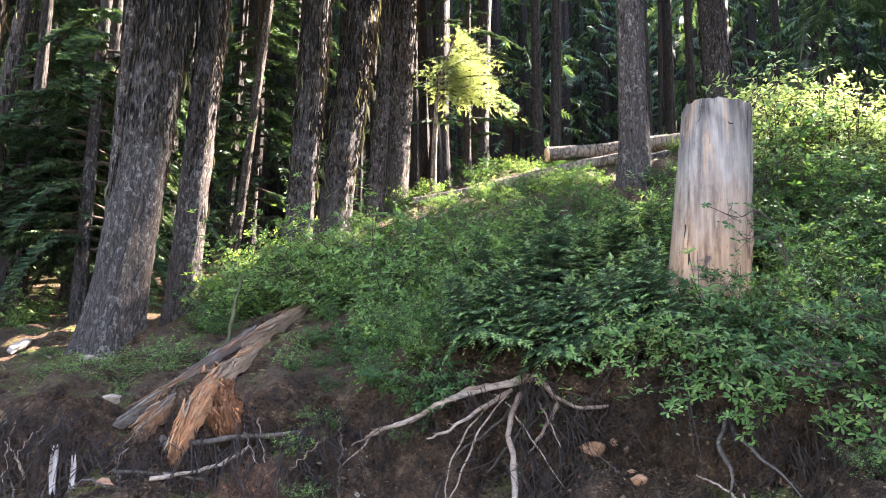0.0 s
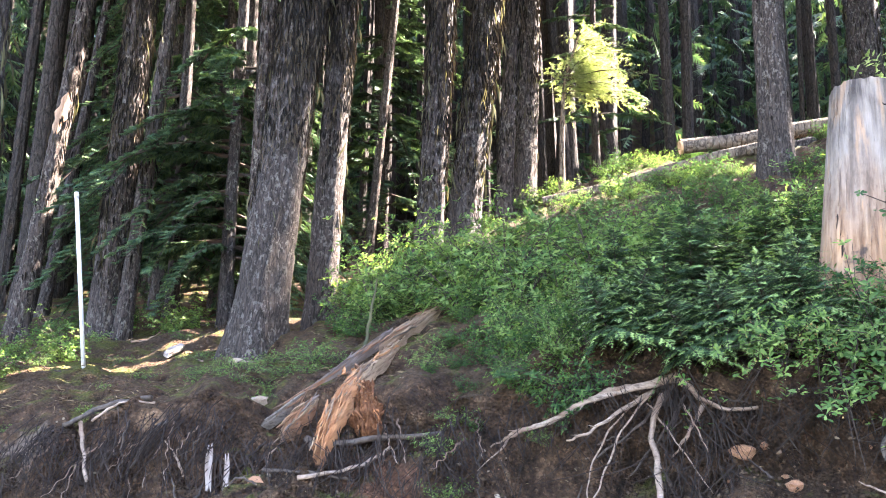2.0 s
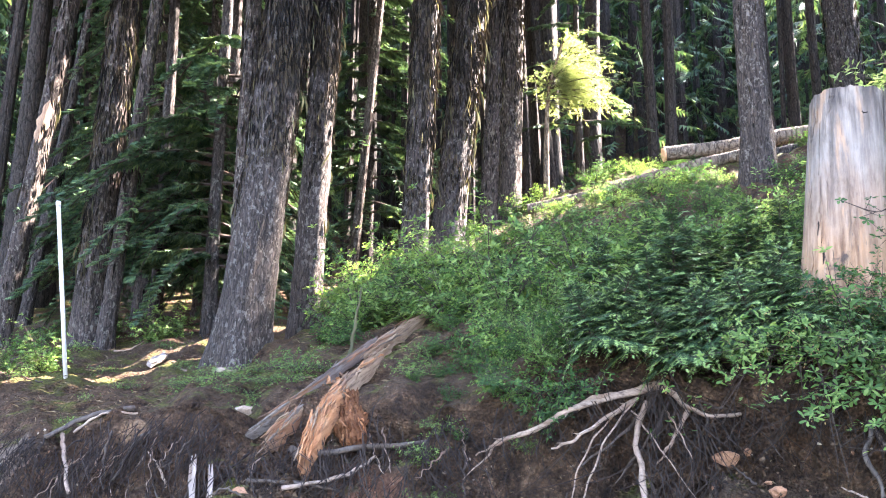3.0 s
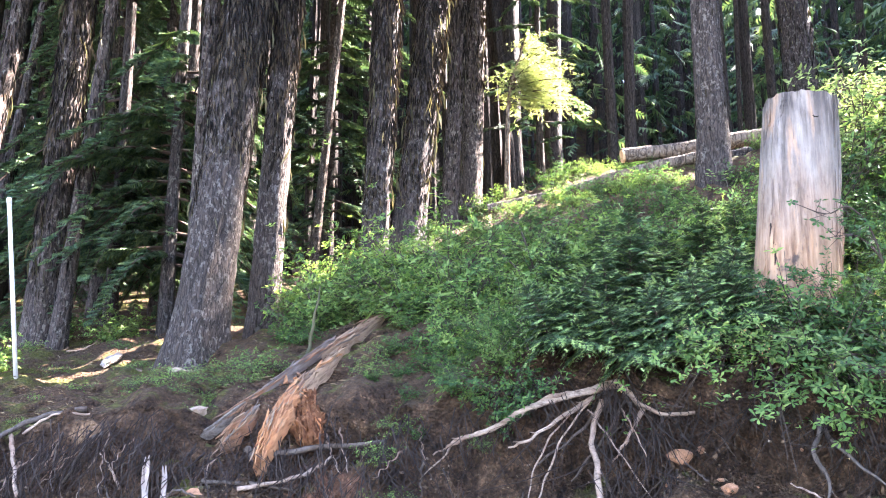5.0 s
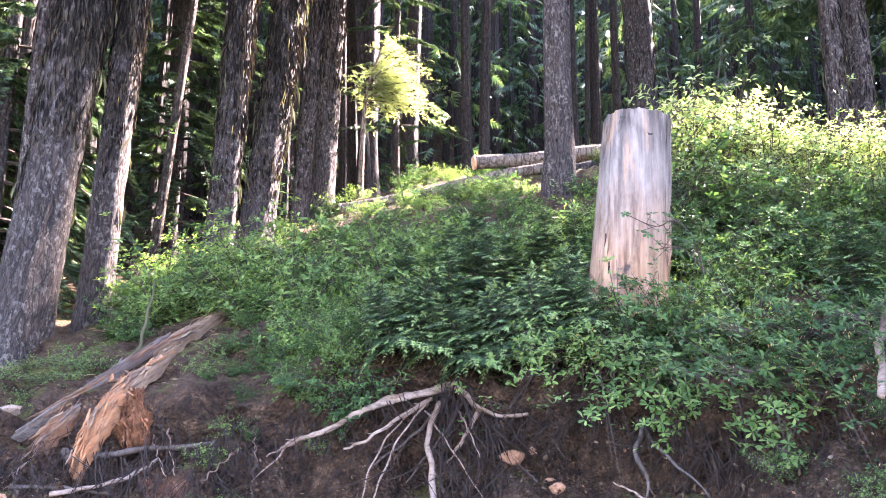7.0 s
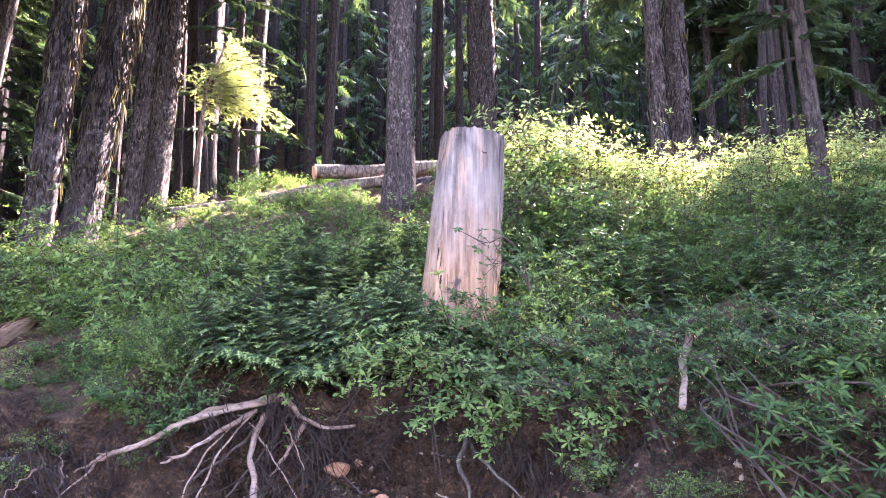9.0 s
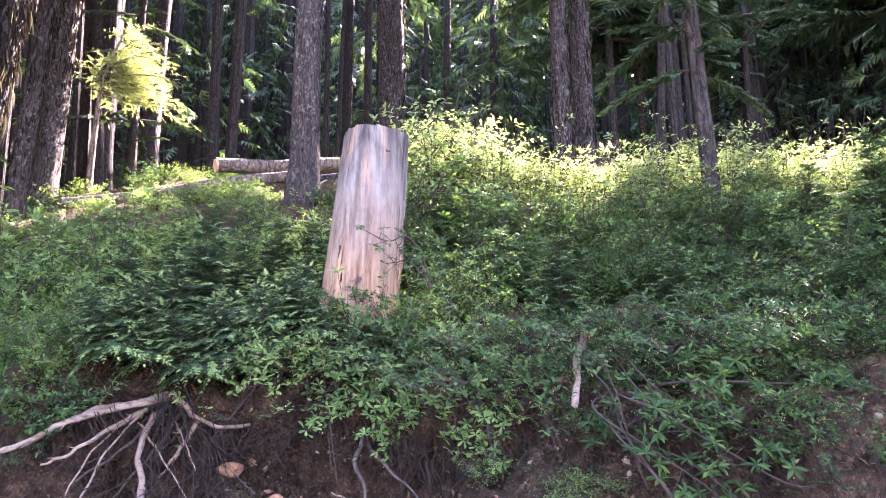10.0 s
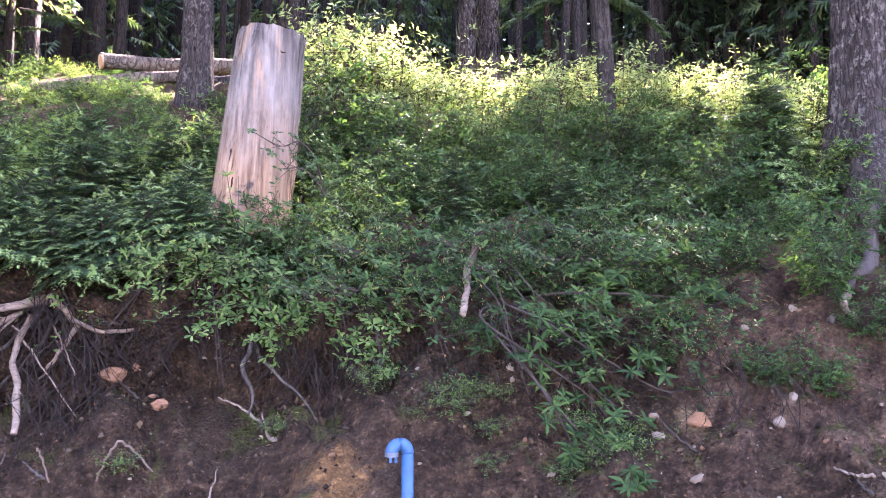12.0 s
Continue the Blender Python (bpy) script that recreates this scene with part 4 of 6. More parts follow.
def fir_boughs(specs, rng, spacing, twig=0.42, tip_from=0.70, shape=(TWIG, TWIG_F), loose=0.12):
    """Flat fir boughs: paired side twigs shortening towards the end, the young shoots at the ends apart."""
    old, young, wood = Soup(), Soup(), Soup()
    packs = {True: ([], [], [], []), False: ([], [], [], [])}
    for start, az, length, rise, droop in specs:
        out = np.array([math.cos(az), math.sin(az), 0])
        side = np.array([-out[1], out[0], 0])
        t = np.linspace(0, 1, 6)
        line = start + out * (t * length)[:, None] + np.array([0, 0, 1]) * (rise * t * length - droop * length * t ** 2)[:, None]
        tube(wood, line, 0.009 * length * (1.05 - t) + 0.0016, 4, cap=False)
        tilt = rng.normal() * 0.12
        m = max(4, int(length / spacing))
        for k in range(m + 1):
            f = 0.10 + 0.90 * k / m
            p = np.array([np.interp(f, t, line[:, c]) for c in range(3)])
            slope = rise - 2 * droop * f
            for sgn in ((-1, 1) if k < m else (0,)):
                ln = max(length * twig * (1.06 - f) * rng.uniform(0.75, 1.15), 0.035) if sgn else max(0.05, length * 0.10)
                d = out * (0.75 + 0.3 * abs(1 - abs(sgn))) + side * sgn * rng.uniform(0.7, 1.0) + np.array([0, 0, slope * 0.7 + tilt * sgn - 0.10 * abs(sgn) + rng.normal() * loose])
                d = d / np.linalg.norm(d)
                is_tip = f > tip_from
                cuts = 1 if ln < 0.13 else 2
                for c in range(cuts):
                    q = packs[is_tip or (cuts == 2 and c == 1 and rng.uniform() < 0.35)]
                    q[0].append(p + d * ln * (c / cuts) + np.array([0, 0, -0.05 * ln * c]))
                    q[1].append(d + side * 0.0)
                    q[2].append(np.array([0, 0, 1.0]) + 0.35 * out + rng.normal(size=3) * 0.35)
                    q[3].append(ln / cuts * 1.15)
                if ln > 0.11:
                    for e in (-1, 1):
                        q = packs[is_tip]
                        d2 = d + np.cross(d, (0, 0, 1.0)) * e * 0.8
                        q[0].append(p + d * ln * rng.uniform(0.3, 0.6))
                        q[1].append(d2)
                        q[2].append(np.array([0, 0, 1.0]) + 0.35 * out + rng.normal(size=3) * 0.35)
                        q[3].append(ln * rng.uniform(0.35, 0.5))
    for soup, key in ((old, False), (young, True)):
        at, ahead, up, ln = packs[key]
        ln = np.array(ln)
        scatter_leaves(soup, shape[0], shape[1], at, ahead, up, ln, np.maximum(ln, 0.085))
    return old, young, wood


def young_fir_thing(seed, height, reach, rows, label, material, bare=0.03, per=8, trunk_r=0.012):
    rng = np.random.RandomState(seed)
    line = bend([(0, 0, -0.05), (rng.uniform(-.03, .03), 0.02, height * 0.5), (0, 0, height)], 6)
    trunk = Soup()
    tube(trunk, line, np.linspace(trunk_r, 0.004, len(line)), 7, cap=False)
    specs = []
    for k in range(rows):
        f = k / rows
        z = height * (bare + (1 - bare) * f)
        for j in range(per):
            if rng.uniform() < 0.12:
                continue
            az = j * 6.28 / per + k * 0.7 + rng.uniform(-0.4, 0.4)
            ln = (reach * (1 - f) ** 0.75 + 0.05) * rng.uniform(0.6, 1.15)
            zz = z + rng.normal() * 0.02
            specs.append((np.array([np.interp(zz, line[:, 2], line[:, 0]), np.interp(zz, line[:, 2], line[:, 1]), zz]), az, ln, 0.22 + 0.35 * f, rng.uniform(0.35, 0.75) * (1 - 0.8 * f)))
    specs.append((np.array([0, 0, height - 0.10]), 0.0, 0.06, 2.0, 0.0))
    old, young, wood = fir_boughs(specs, rng, 0.050, 0.44, 0.62)
    t = thing("young_fir", (0, 0, -100), label, "young fir", "young firs")
    part("trunk", trunk.mesh("trunk", M_TWIG, True), t)
    part("foliage", old.mesh("foliage", material), t, kind="stuff")
    part("young_growth", young.mesh("young_growth", M_FIRTIP), t, "light-green young shoots", "stuff")
    part("branchwood", wood.mesh("branchwood", M_TWIG), t, kind="stuff")
    return t


DENSE = "dense green broad-leaved shrub on the bank top"
HANGING = "light-green shrub with whorled leaves hanging over the bank"
ROUND = (LEAF_OB, LEAF_OB_F)
SHRUBS = [shrub(100, 0.95, 0.60, 15, 10, 0.068, False, DENSE, "bank shrubs"), shrub(101, 0.75, 0.70, 15, 10, 0.066, False, DENSE, "bank shrubs"),
          shrub(102, 1.15, 0.55, 14, 11, 0.070, False, DENSE, "bank shrubs"), shrub(103, 0.85, 0.60, 14, 10, 0.066, True, "fresh light-green shrub on the slope", "bank shrubs"),
          shrub(105, 0.35, 1.0, 12, 12, 0.062, True, HANGING, "hanging shrubs", hang=-0.75, low=0.3, whorl=7, shape=ROUND, clean=True),
          shrub(106, 0.45, 0.8, 12, 12, 0.058, False, HANGING, "hanging shrubs", hang=-0.5, low=0.3, whorl=7, shape=ROUND, clean=True),
          shrub(107, 0.14, 0.30, 12, 7, 0.028, True, "low patch of small-leaved herbs on the bank", "bank herbs", name="herb_patch", low=0.1),
          shrub(104, 0.5, 0.45, 10, 9, 0.048, True, "low light-green bush on the forest floor", "bank shrubs"),
          shrub(108, 0.30, 1.35, 9, 10, 0.085, False, "shrub with long trailing boughs of narrow whorled leaves", "hanging shrubs", hang=-1.35, low=0.35, whorl=8),
          shrub(109, 1.2, 0.40, 15, 20, 0.046, True, "tall bush on the slope with leaves tinted pale for sunlight", "sunlit bushes")]
# the tall bushes swap to the leaf colour with sunlight painted in
[c for c in SHRUBS[9].children if c.name.startswith("foliage")][0].data.materials[0] = M_LEAF_SUNLIT
FIRS = [young_fir_thing(120, 1.15, 0.52, 14, "young fir with flat layered dark-green boughs", M_NEEDLE),
        young_fir_thing(121, 0.8, 0.48, 11, "young fir with flat layered dark-green boughs", M_NEEDLE)]
first_use = set()


far_bushes = []


def put(kind, x, y, turn, size, dz=0.0, tilt=(0, 0), far=False):
    m = pose(x, y, gz(x, y) + dz, tilt[0], tilt[1], turn) @ Matrix.Diagonal((size, size, size, 1))
    if far:
        far_bushes.append((kind, m))
        return None
    if kind.name not in first_use:
        first_use.add(kind.name)
        kind.matrix_basis = m
        return kind
    return copy_thing(kind, m)


rng = np.random.RandomState(9)


def thicket(x0, x1, s0, s1, count, kinds, lo, hi, gap, keep=None, far=False):
    spots, n = [], 0
    for _ in range(count * 30):
        if n >= count:
            break
        x, s = rng.uniform(x0, x1), rng.uniform(s0, s1)
        y = np.interp(x, FOOT[:, 0], FOOT[:, 1]) + s * (1.0 if x < 1 else 1.3)
        if keep and not keep(x, y):
            continue
        if any((x - a) ** 2 + (y - b) ** 2 < gap * gap for a, b in spots):
            continue
        spots.append((x, y))
        put(kinds[rng.randint(len(kinds))], x, y, rng.uniform(0, 360), rng.uniform(lo, hi), -0.03, far=far)
        n += 1


off_stump = lambda x, y: not (abs(x - 0.315 * y) < 0.48 and y < 6.9)
for x, y, k, s in ((1.55, 5.95, 4, 0.9), (1.95, 5.75, 3, 1.0), (2.35, 5.55, 5, 1.0), (2.75, 5.3, 5, 1.05), (2.2, 6.1, 5, 1.0), (2.9, 5.7, 5, 1.1), (3.4, 5.0, 5, 0.9),
                   (3.5, 5.4, 5, 1.1), (3.95, 4.75, 5, 1.0), (4.1, 5.2, 5, 1.0), (4.45, 4.6, 5, 0.9), (4.9, 4.7, 5, 0.9), (1.6, 6.3, 5, 0.8), (4.0, 4.2, 5, 0.8), (3.3, 4.5, 5, 0.7), (2.6, 5.9, 5, 0.8)):
    put(SHRUBS[k], x, y, rng.uniform(-30, 30) + (12 if x < 2 else 35), s, -0.02)
# herbs on the face of the bank
for _ in range(30):
    x = rng.uniform(2.4, 3.7)
    y = np.interp(x, FOOT[:, 0], FOOT[:, 1]) + rng.uniform(0.35, 1.6)
    put(SHRUBS[6], x, y, rng.uniform(0, 360), rng.uniform(0.35, 0.9), -0.01)
for x, y in ((-0.9, 5.75), (-0.75, 5.6), (-1.0, 5.9), (-3.0, 7.0), (-2.7, 7.2), (-2.5, 7.3), (-0.8, 5.5), (1.9, 5.2), (1.0, 5.3), (-0.3, 5.9), (-4.6, 6.4)):
    put(SHRUBS[6], x, y, rng.uniform(0, 360), rng.uniform(0.5, 0.95), -0.01)
for x, y, k, s in ((-0.35, 6.3, 3, 0.6), (-0.05, 6.2, 1, 0.62), (-0.2, 6.7, 1, 0.8)):
    put(SHRUBS[k], x, y - 0.28, 57 * s * 100 % 360, s, 0.12, (24, 0))
for k, x in enumerate((-0.5, -0.22, 0.05)):
    y = 6.02 - 0.03 * (k % 2)
    put(SHRUBS[(1, 3, 0)[k % 3]], x, y, 83 * k, 0.40 + 0.06 * (k % 3), gz(x, 6.32) - gz(x, y) + 0.02, (38, 0))


def trailing_boughs(root, ends, material, wide, count, seed, size=0.066, leaves=7, shape=(LEAF_OB, LEAF_OB_F)):
    """One shrub whose long thin boughs trail over the dirt, with a whorl of narrow leaves at every twig's end."""
    rng = np.random.RandomState(seed)
    root = np.array((*root, gz(*root)))
    t = thing("shrub", tuple(root), "shrub with long trailing boughs of whorled leaves", "shrub", "hanging shrubs")
    for pts in ends:
        wood, green = Soup(), Soup()
        line = bend([np.zeros(3)] + [np.array(p) - root for p in pts], 6)
        tube(wood, line, np.linspace(0.009, 0.0025, len(line)), 5, cap=False)
        for k in range(count):
            f = 1.0 if k == 0 else rng.uniform(0.25, 1.0)
            p = line[int(f * (len(line) - 1))]
            tip = p + rng.normal(size=3) * (0.10, 0.06, 0.08) * (k > 0)
            tube(wood, np.array([p, tip + 1e-4]), (0.003, 0.0016), 3, cap=False)
            n = leaves + rng.randint(-1, 2)
            w = rng.uniform(0, 6.28) + np.arange(n) * 6.28 / n + rng.normal(size=n) * 0.25
            face = np.array([0, -0.6, 0.8]) + 0.35 * rng.normal(size=3)
            face /= np.linalg.norm(face)
            e1 = np.cross(face, (1.0, 0.2, 0.1))
            e1 /= np.linalg.norm(e1)
            lead = np.cos(w)[:, None] * e1 + np.sin(w)[:, None] * np.cross(face, e1) + face * rng.uniform(-0.2, 0.35, n)[:, None]
            ln = rng.uniform(0.6, 1.05, n) * size
            scatter_leaves(green, *shape, np.repeat(tip[None], n, 0), lead, face + 0.25 * rng.normal(size=(n, 3)), ln, ln * wide)
        part("foliage", green.mesh("foliage", material), t, kind="stuff")
        part("bough", wood.mesh("bough", M_TWIG), t)


trailing_boughs((3.45, 4.95), ([(2.92, 4.42, 1.68), (3.20, 4.17, 1.41), (3.51, 4.03, 1.15), (3.46, 3.59, 0.80)], [(3.09, 4.36, 1.75), (3.37, 4.16, 1.62), (3.82, 4.12, 1.55), (3.97, 3.91, 1.52)],
                [(3.01, 4.43, 1.62), (3.13, 4.07, 1.25), (3.24, 3.96, 0.97), (3.21, 3.92, 0.88)], [(3.17, 4.18, 1.68), (3.60, 4.03, 1.41), (3.79, 3.80, 1.25), (4.00, 3.76, 1.25)],
                [(3.02, 4.38, 1.55), (3.38, 4.18, 1.38), (3.60, 3.98, 1.15), (3.64, 3.78, 1.08)], [(3.54, 4.38, 1.84), (3.76, 4.10, 1.83), (4.21, 4.07, 1.82), (4.48, 3.89, 1.81)],
                [(3.06, 4.33, 1.55), (3.20, 4.03, 1.16), (3.34, 3.83, 0.92), (3.39, 3.57, 0.77)]), M_LEAF, 0.46, 15, 130, 0.095, 8, (LEAF6, LEAF6_F))
trailing_boughs((1.75, 6.05), ([(1.72, 5.65, 2.05), (1.66, 5.55, 1.85), (1.61, 5.52, 1.65)], [(1.89, 5.60, 2.00), (1.92, 5.42, 1.75), (1.91, 5.34, 1.48)]), M_LEAF_LIGHT, 0.60, 40, 131)
trailing_boughs((2.65, 5.70), ([(2.40, 5.65, 2.05), (2.28, 5.45, 1.90), (2.19, 5.36, 1.70)], [(2.32, 5.35, 1.95), (2.34, 5.20, 1.70), (2.34, 5.10, 1.41)], [(2.51, 5.22, 1.85), (2.50, 5.02, 1.60), (2.47, 4.86, 1.34)],
                               [(2.91, 5.35, 2.00), (2.82, 5.10, 1.85), (2.73, 4.95, 1.63)], [(2.04, 5.51, 1.95), (2.06, 5.42, 1.75), (2.07, 5.36, 1.56)]), M_LEAF_LIGHT, 0.60, 40, 132)
trailing_boughs((2.62, 6.10), ([(2.45, 5.95, 2.75), (2.27, 5.88, 2.98), (2.10, 5.85, 2.93), (1.88, 5.86, 3.02)], [(2.5, 6.0, 2.6), (2.3, 5.9, 2.78), (2.08, 5.85, 2.76)]), M_LEAF, 0.75, 18, 133, 0.05)
for x, y, s in ((5.35, 4.45, 0.6), (5.9, 4.45, 0.55), (6.2, 4.6, 0.55), (5.0, 4.45, 0.55), (4.31, 6.38, 0.75), (4.64, 6.10, 0.75), (4.92, 5.86, 0.8), (5.17, 5.55, 0.8), (4.63, 5.75, 0.7), (4.3, 6.0, 0.7), (5.3, 5.1, 0.7), (4.0, 6.3, 0.75), (4.9, 5.4, 0.7)):
    put(SHRUBS[1], x, y, 211 * x % 360, s)
for x, y, k, s in ((-1.05, 6.95, 1, 0.42), (-0.95, 6.60, 1, 0.38), (-0.85, 6.30, 0, 0.34), (-1.15, 6.45, 1, 0.28), (-0.75, 6.05, 1, 0.30), (-1.0, 7.3, 0, 0.45), (-2.25, 7.0, 7, 0.5), (-2.5, 6.6, 7, 0.42), (-2.8, 6.9, 7, 0.5)):
    put(SHRUBS[k], x, y, 131 * (x + 4) * 7 % 360, s)
for x, y in ((-1.05, 6.2), (-0.9, 6.05), (-1.2, 6.75), (-2.5, 6.45), (-2.9, 6.6), (-2.1, 7.2), (-2.7, 6.75), (-3.1, 6.7), (-2.45, 6.8), (-3.3, 7.0), (-2.2, 6.75), (-2.75, 6.5), (-1.2, 6.5), (-1.0, 6.4), (-1.15, 6.9)):
    put(SHRUBS[6], x, y, 97 * (x + 5) * 5 % 360, 0.7, -0.01)
# the thick belt along the bank top, then the sunlit bushes above it
thicket(-2.2, 3.0, 1.9, 4.2, 46, [SHRUBS[0], SHRUBS[1], SHRUBS[3], SHRUBS[1]], 0.75, 1.0, 0.32, lambda x, y: off_stump(x, y) and y > 6.9 - 0.9 * x and y < 8.7 and x > -1.15 + 0.5 * (7.6 - y) and (x < 0.2 or x > 2.2 or y > 7.6))
thicket(-2.6, 3.0, 3.4, 5.6, 46, [SHRUBS[0], SHRUBS[1], SHRUBS[3], SHRUBS[1]], 0.42, 0.6, 0.32, lambda x, y: off_stump(x, y) and y > 8.5, True)
thicket(-0.75, 0.15, 1.55, 2.6, 10, [SHRUBS[1], SHRUBS[0], SHRUBS[3]], 0.55, 0.8, 0.24)
thicket(-3.0, -1.0, 3.3, 5.2, 16, [SHRUBS[1], SHRUBS[3]], 0.6, 0.95, 0.34, lambda x, y: x > -3.3 + 0.1 * y and (y > 8.2 or x < -2.0))
thicket(2.6, 7.0, 1.6, 4.2, 44, SHRUBS[:3], 0.6, 0.85, 0.36, off_stump)
thicket(3.2, 5.6, 1.3, 2.6, 22, [SHRUBS[0], SHRUBS[1]], 0.55, 0.75, 0.3)
thicket(3.0, 6.0, 3.4, 4.4, 30, [SHRUBS[2], SHRUBS[3], SHRUBS[0]], 0.65, 0.85, 0.34, lambda x, y: off_stump(x, y) and y < 13 - 0.9 * x)
for k, (x, y, top) in enumerate(((-2.15, 9.0, 3.6), (-1.85, 8.9, 3.78), (-1.55, 8.8, 3.92), (-1.22, 8.75, 4.0), (-0.95, 8.45, 3.92), (-0.7, 8.1, 3.86), (-0.42, 7.9, 3.8), (-0.12, 7.8, 3.74), (0.18, 7.8, 3.7),
                                 (0.5, 7.75, 3.55), (0.85, 7.75, 3.58), (1.2, 7.75, 3.6), (1.5, 7.7, 3.62), (-1.75, 8.45, 3.2), (-0.85, 7.75, 3.3), (-0.5, 7.45, 3.2), (0.0, 7.4, 3.25), (0.45, 7.35, 3.3))):
    put(SHRUBS[(3, 0, 1, 3, 0)[k % 5]], x, y, 67 * k, (top - gz(x, y)) / (0.95, 0.98, 0.80, 0.95, 0.98)[k % 5] * (0.98, 1, 0.95)[k % 3])
for k, (x, y, top) in enumerate(((3.25, 6.45, 3.15), (3.6, 6.75, 3.45), (3.05, 6.15, 2.95), (3.95, 6.4, 3.3), (2.9, 6.7, 3.3), (3.3, 7.1, 3.6), (4.3, 6.1, 3.2), (2.75, 6.3, 2.95))):
    put(SHRUBS[(0, 2, 0)[k % 3]], x, y, 101 * k, (top - gz(x, y)) / (0.95, 1.15, 0.95)[k % 3])
# the sunlit row of taller bushes behind the stump, sunlight also in their leaf colour
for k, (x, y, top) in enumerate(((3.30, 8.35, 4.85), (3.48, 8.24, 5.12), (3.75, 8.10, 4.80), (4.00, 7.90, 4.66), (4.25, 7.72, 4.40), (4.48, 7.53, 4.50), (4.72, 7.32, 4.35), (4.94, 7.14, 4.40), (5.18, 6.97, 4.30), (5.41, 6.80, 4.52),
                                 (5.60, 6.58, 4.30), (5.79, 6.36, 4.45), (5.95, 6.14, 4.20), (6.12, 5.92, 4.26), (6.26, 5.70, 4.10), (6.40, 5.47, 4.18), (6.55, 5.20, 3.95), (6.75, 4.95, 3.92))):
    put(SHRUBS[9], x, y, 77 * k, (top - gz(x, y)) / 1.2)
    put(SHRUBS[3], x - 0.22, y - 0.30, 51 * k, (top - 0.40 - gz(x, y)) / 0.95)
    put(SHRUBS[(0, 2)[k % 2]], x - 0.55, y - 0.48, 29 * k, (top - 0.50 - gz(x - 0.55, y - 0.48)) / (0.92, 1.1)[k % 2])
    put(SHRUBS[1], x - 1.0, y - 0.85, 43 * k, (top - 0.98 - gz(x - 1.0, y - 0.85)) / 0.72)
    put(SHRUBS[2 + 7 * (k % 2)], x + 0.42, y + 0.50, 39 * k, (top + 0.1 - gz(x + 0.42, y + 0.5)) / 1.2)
thicket(5.6, 9.0, 4.0, 5.6, 26, [SHRUBS[2], SHRUBS[3], SHRUBS[0]], 0.7, 1.05, 0.36)
thicket(-2.8, 3.4, 5.4, 7.4, 40, [SHRUBS[1], SHRUBS[7]], 0.28, 0.48, 0.4, None, True)
thicket(-3.0, 3.0, 7.8, 11.5, 26, [SHRUBS[1], SHRUBS[7]], 0.5, 0.75, 0.5, None, True)
thicket(-9.0, -3.9, 2.6, 8.0, 16, [SHRUBS[7], SHRUBS[6]], 0.4, 0.9, 0.5)
thicket(-8.5, -3.6, 1.9, 7.5, 22, [SHRUBS[6]], 0.35, 0.8, 0.35)
thicket(-8.6, -5.3, 3.0, 7.0, 16, [SHRUBS[3], SHRUBS[7], SHRUBS[1]], 0.5, 0.9, 0.6)
for x, y, k, s in ((1.60, 6.02, 1, 0.85), (1.84, 5.98, 2, 0.85), (2.08, 5.96, 2, 0.85), (2.02, 5.98, 1, 1.08), (1.80, 6.02, 1, 0.98), (2.28, 5.96, 1, 1.05), (1.92, 6.0, 0, 0.92), (2.14, 6.0, 0, 0.95), (1.70, 6.06, 0, 0.85), (2.32, 6.05, 0, 1.0), (1.96, 5.95, 2, 0.70), (2.22, 5.92, 2, 0.80), (1.74, 6.0, 2, 0.62), (2.05, 5.7, 1, 0.8), (2.36, 6.0, 0, 0.95), (2.62, 6.55, 3, 0.85), (2.45, 6.25, 1, 0.8), (2.85, 7.1, 2, 0.75)):
    put(SHRUBS[k], x, y, 80 * x, s)
for x, y, s in ((0.5, 11.3, 0.6), (1.0, 11.3, 0.55), (1.5, 11.1, 0.6), (2.0, 11.0, 0.6), (0.0, 11.5, 0.6), (1.3, 10.7, 0.6), (0.7, 10.8, 0.6), (1.9, 10.4, 0.55)):
    put(SHRUBS[3], x, y, 97 * x * 9 % 360, s * 0.65, far=True)
for x, y, s in ((0.9, 6.9, 0.9), (1.35, 6.6, 0.9), (1.7, 7.0, 0.85), (0.3, 7.0, 0.75), (0.75, 7.4, 0.75), (1.42, 6.15, 0.7), (1.3, 7.5, 0.75), (0.35, 6.55, 0.75), (0.65, 6.6, 0.8), (1.05, 6.5, 0.8),
                (0.1, 6.75, 0.7), (1.52, 6.45, 0.75), (1.75, 7.05, 0.9), (1.05, 7.2, 0.8), (0.55, 7.15, 0.75), (1.6, 7.35, 0.85), (1.9, 7.45, 0.8), (2.2, 7.0, 0.6)):
    put(FIRS[rng.randint(2)], x, y, rng.uniform(0, 360), s)


def undergrowth():
    """The low bushes far up the slope, too many to tell apart."""
    soups = {}
    for kind, m in far_bushes:
        for child in kind.children:
            me = child.data
            v = np.empty(len(me.vertices) * 3)
            me.vertices.foreach_get("co", v)
            f = np.empty(len(me.polygons) * 3, dtype=np.int32)
            me.polygons.foreach_get("vertices", f)
            mm = np.array(m)
            key = me.materials[0]
            soups.setdefault(key.name, (Soup(), key))[0].add(v.reshape(-1, 3) @ mm[:3, :3].T + mm[:3, 3], f.reshape(-1, 3))
    t = thing("undergrowth", (0, 0, 0), "low green bushes on the forest slope", "undergrowth", kind="stuff")
    for s, key in soups.values():
        name = "woody_frame" if key == M_TWIG else "foliage"
        part(name, s.mesh(name, key), t, kind="stuff")


undergrowth()
for x, y, top in ((6.0, 4.88, 4.1), (6.3, 4.95, 3.9), (5.85, 5.4, 3.95), (4.3, 5.35, 3.05), (4.75, 5.0, 2.9), (3.6, 5.9, 3.2), (5.3, 4.75, 2.8)):
    put(FIRS[0], x, y, 211 * x % 360, (top - gz(x, y)) / 1.15)
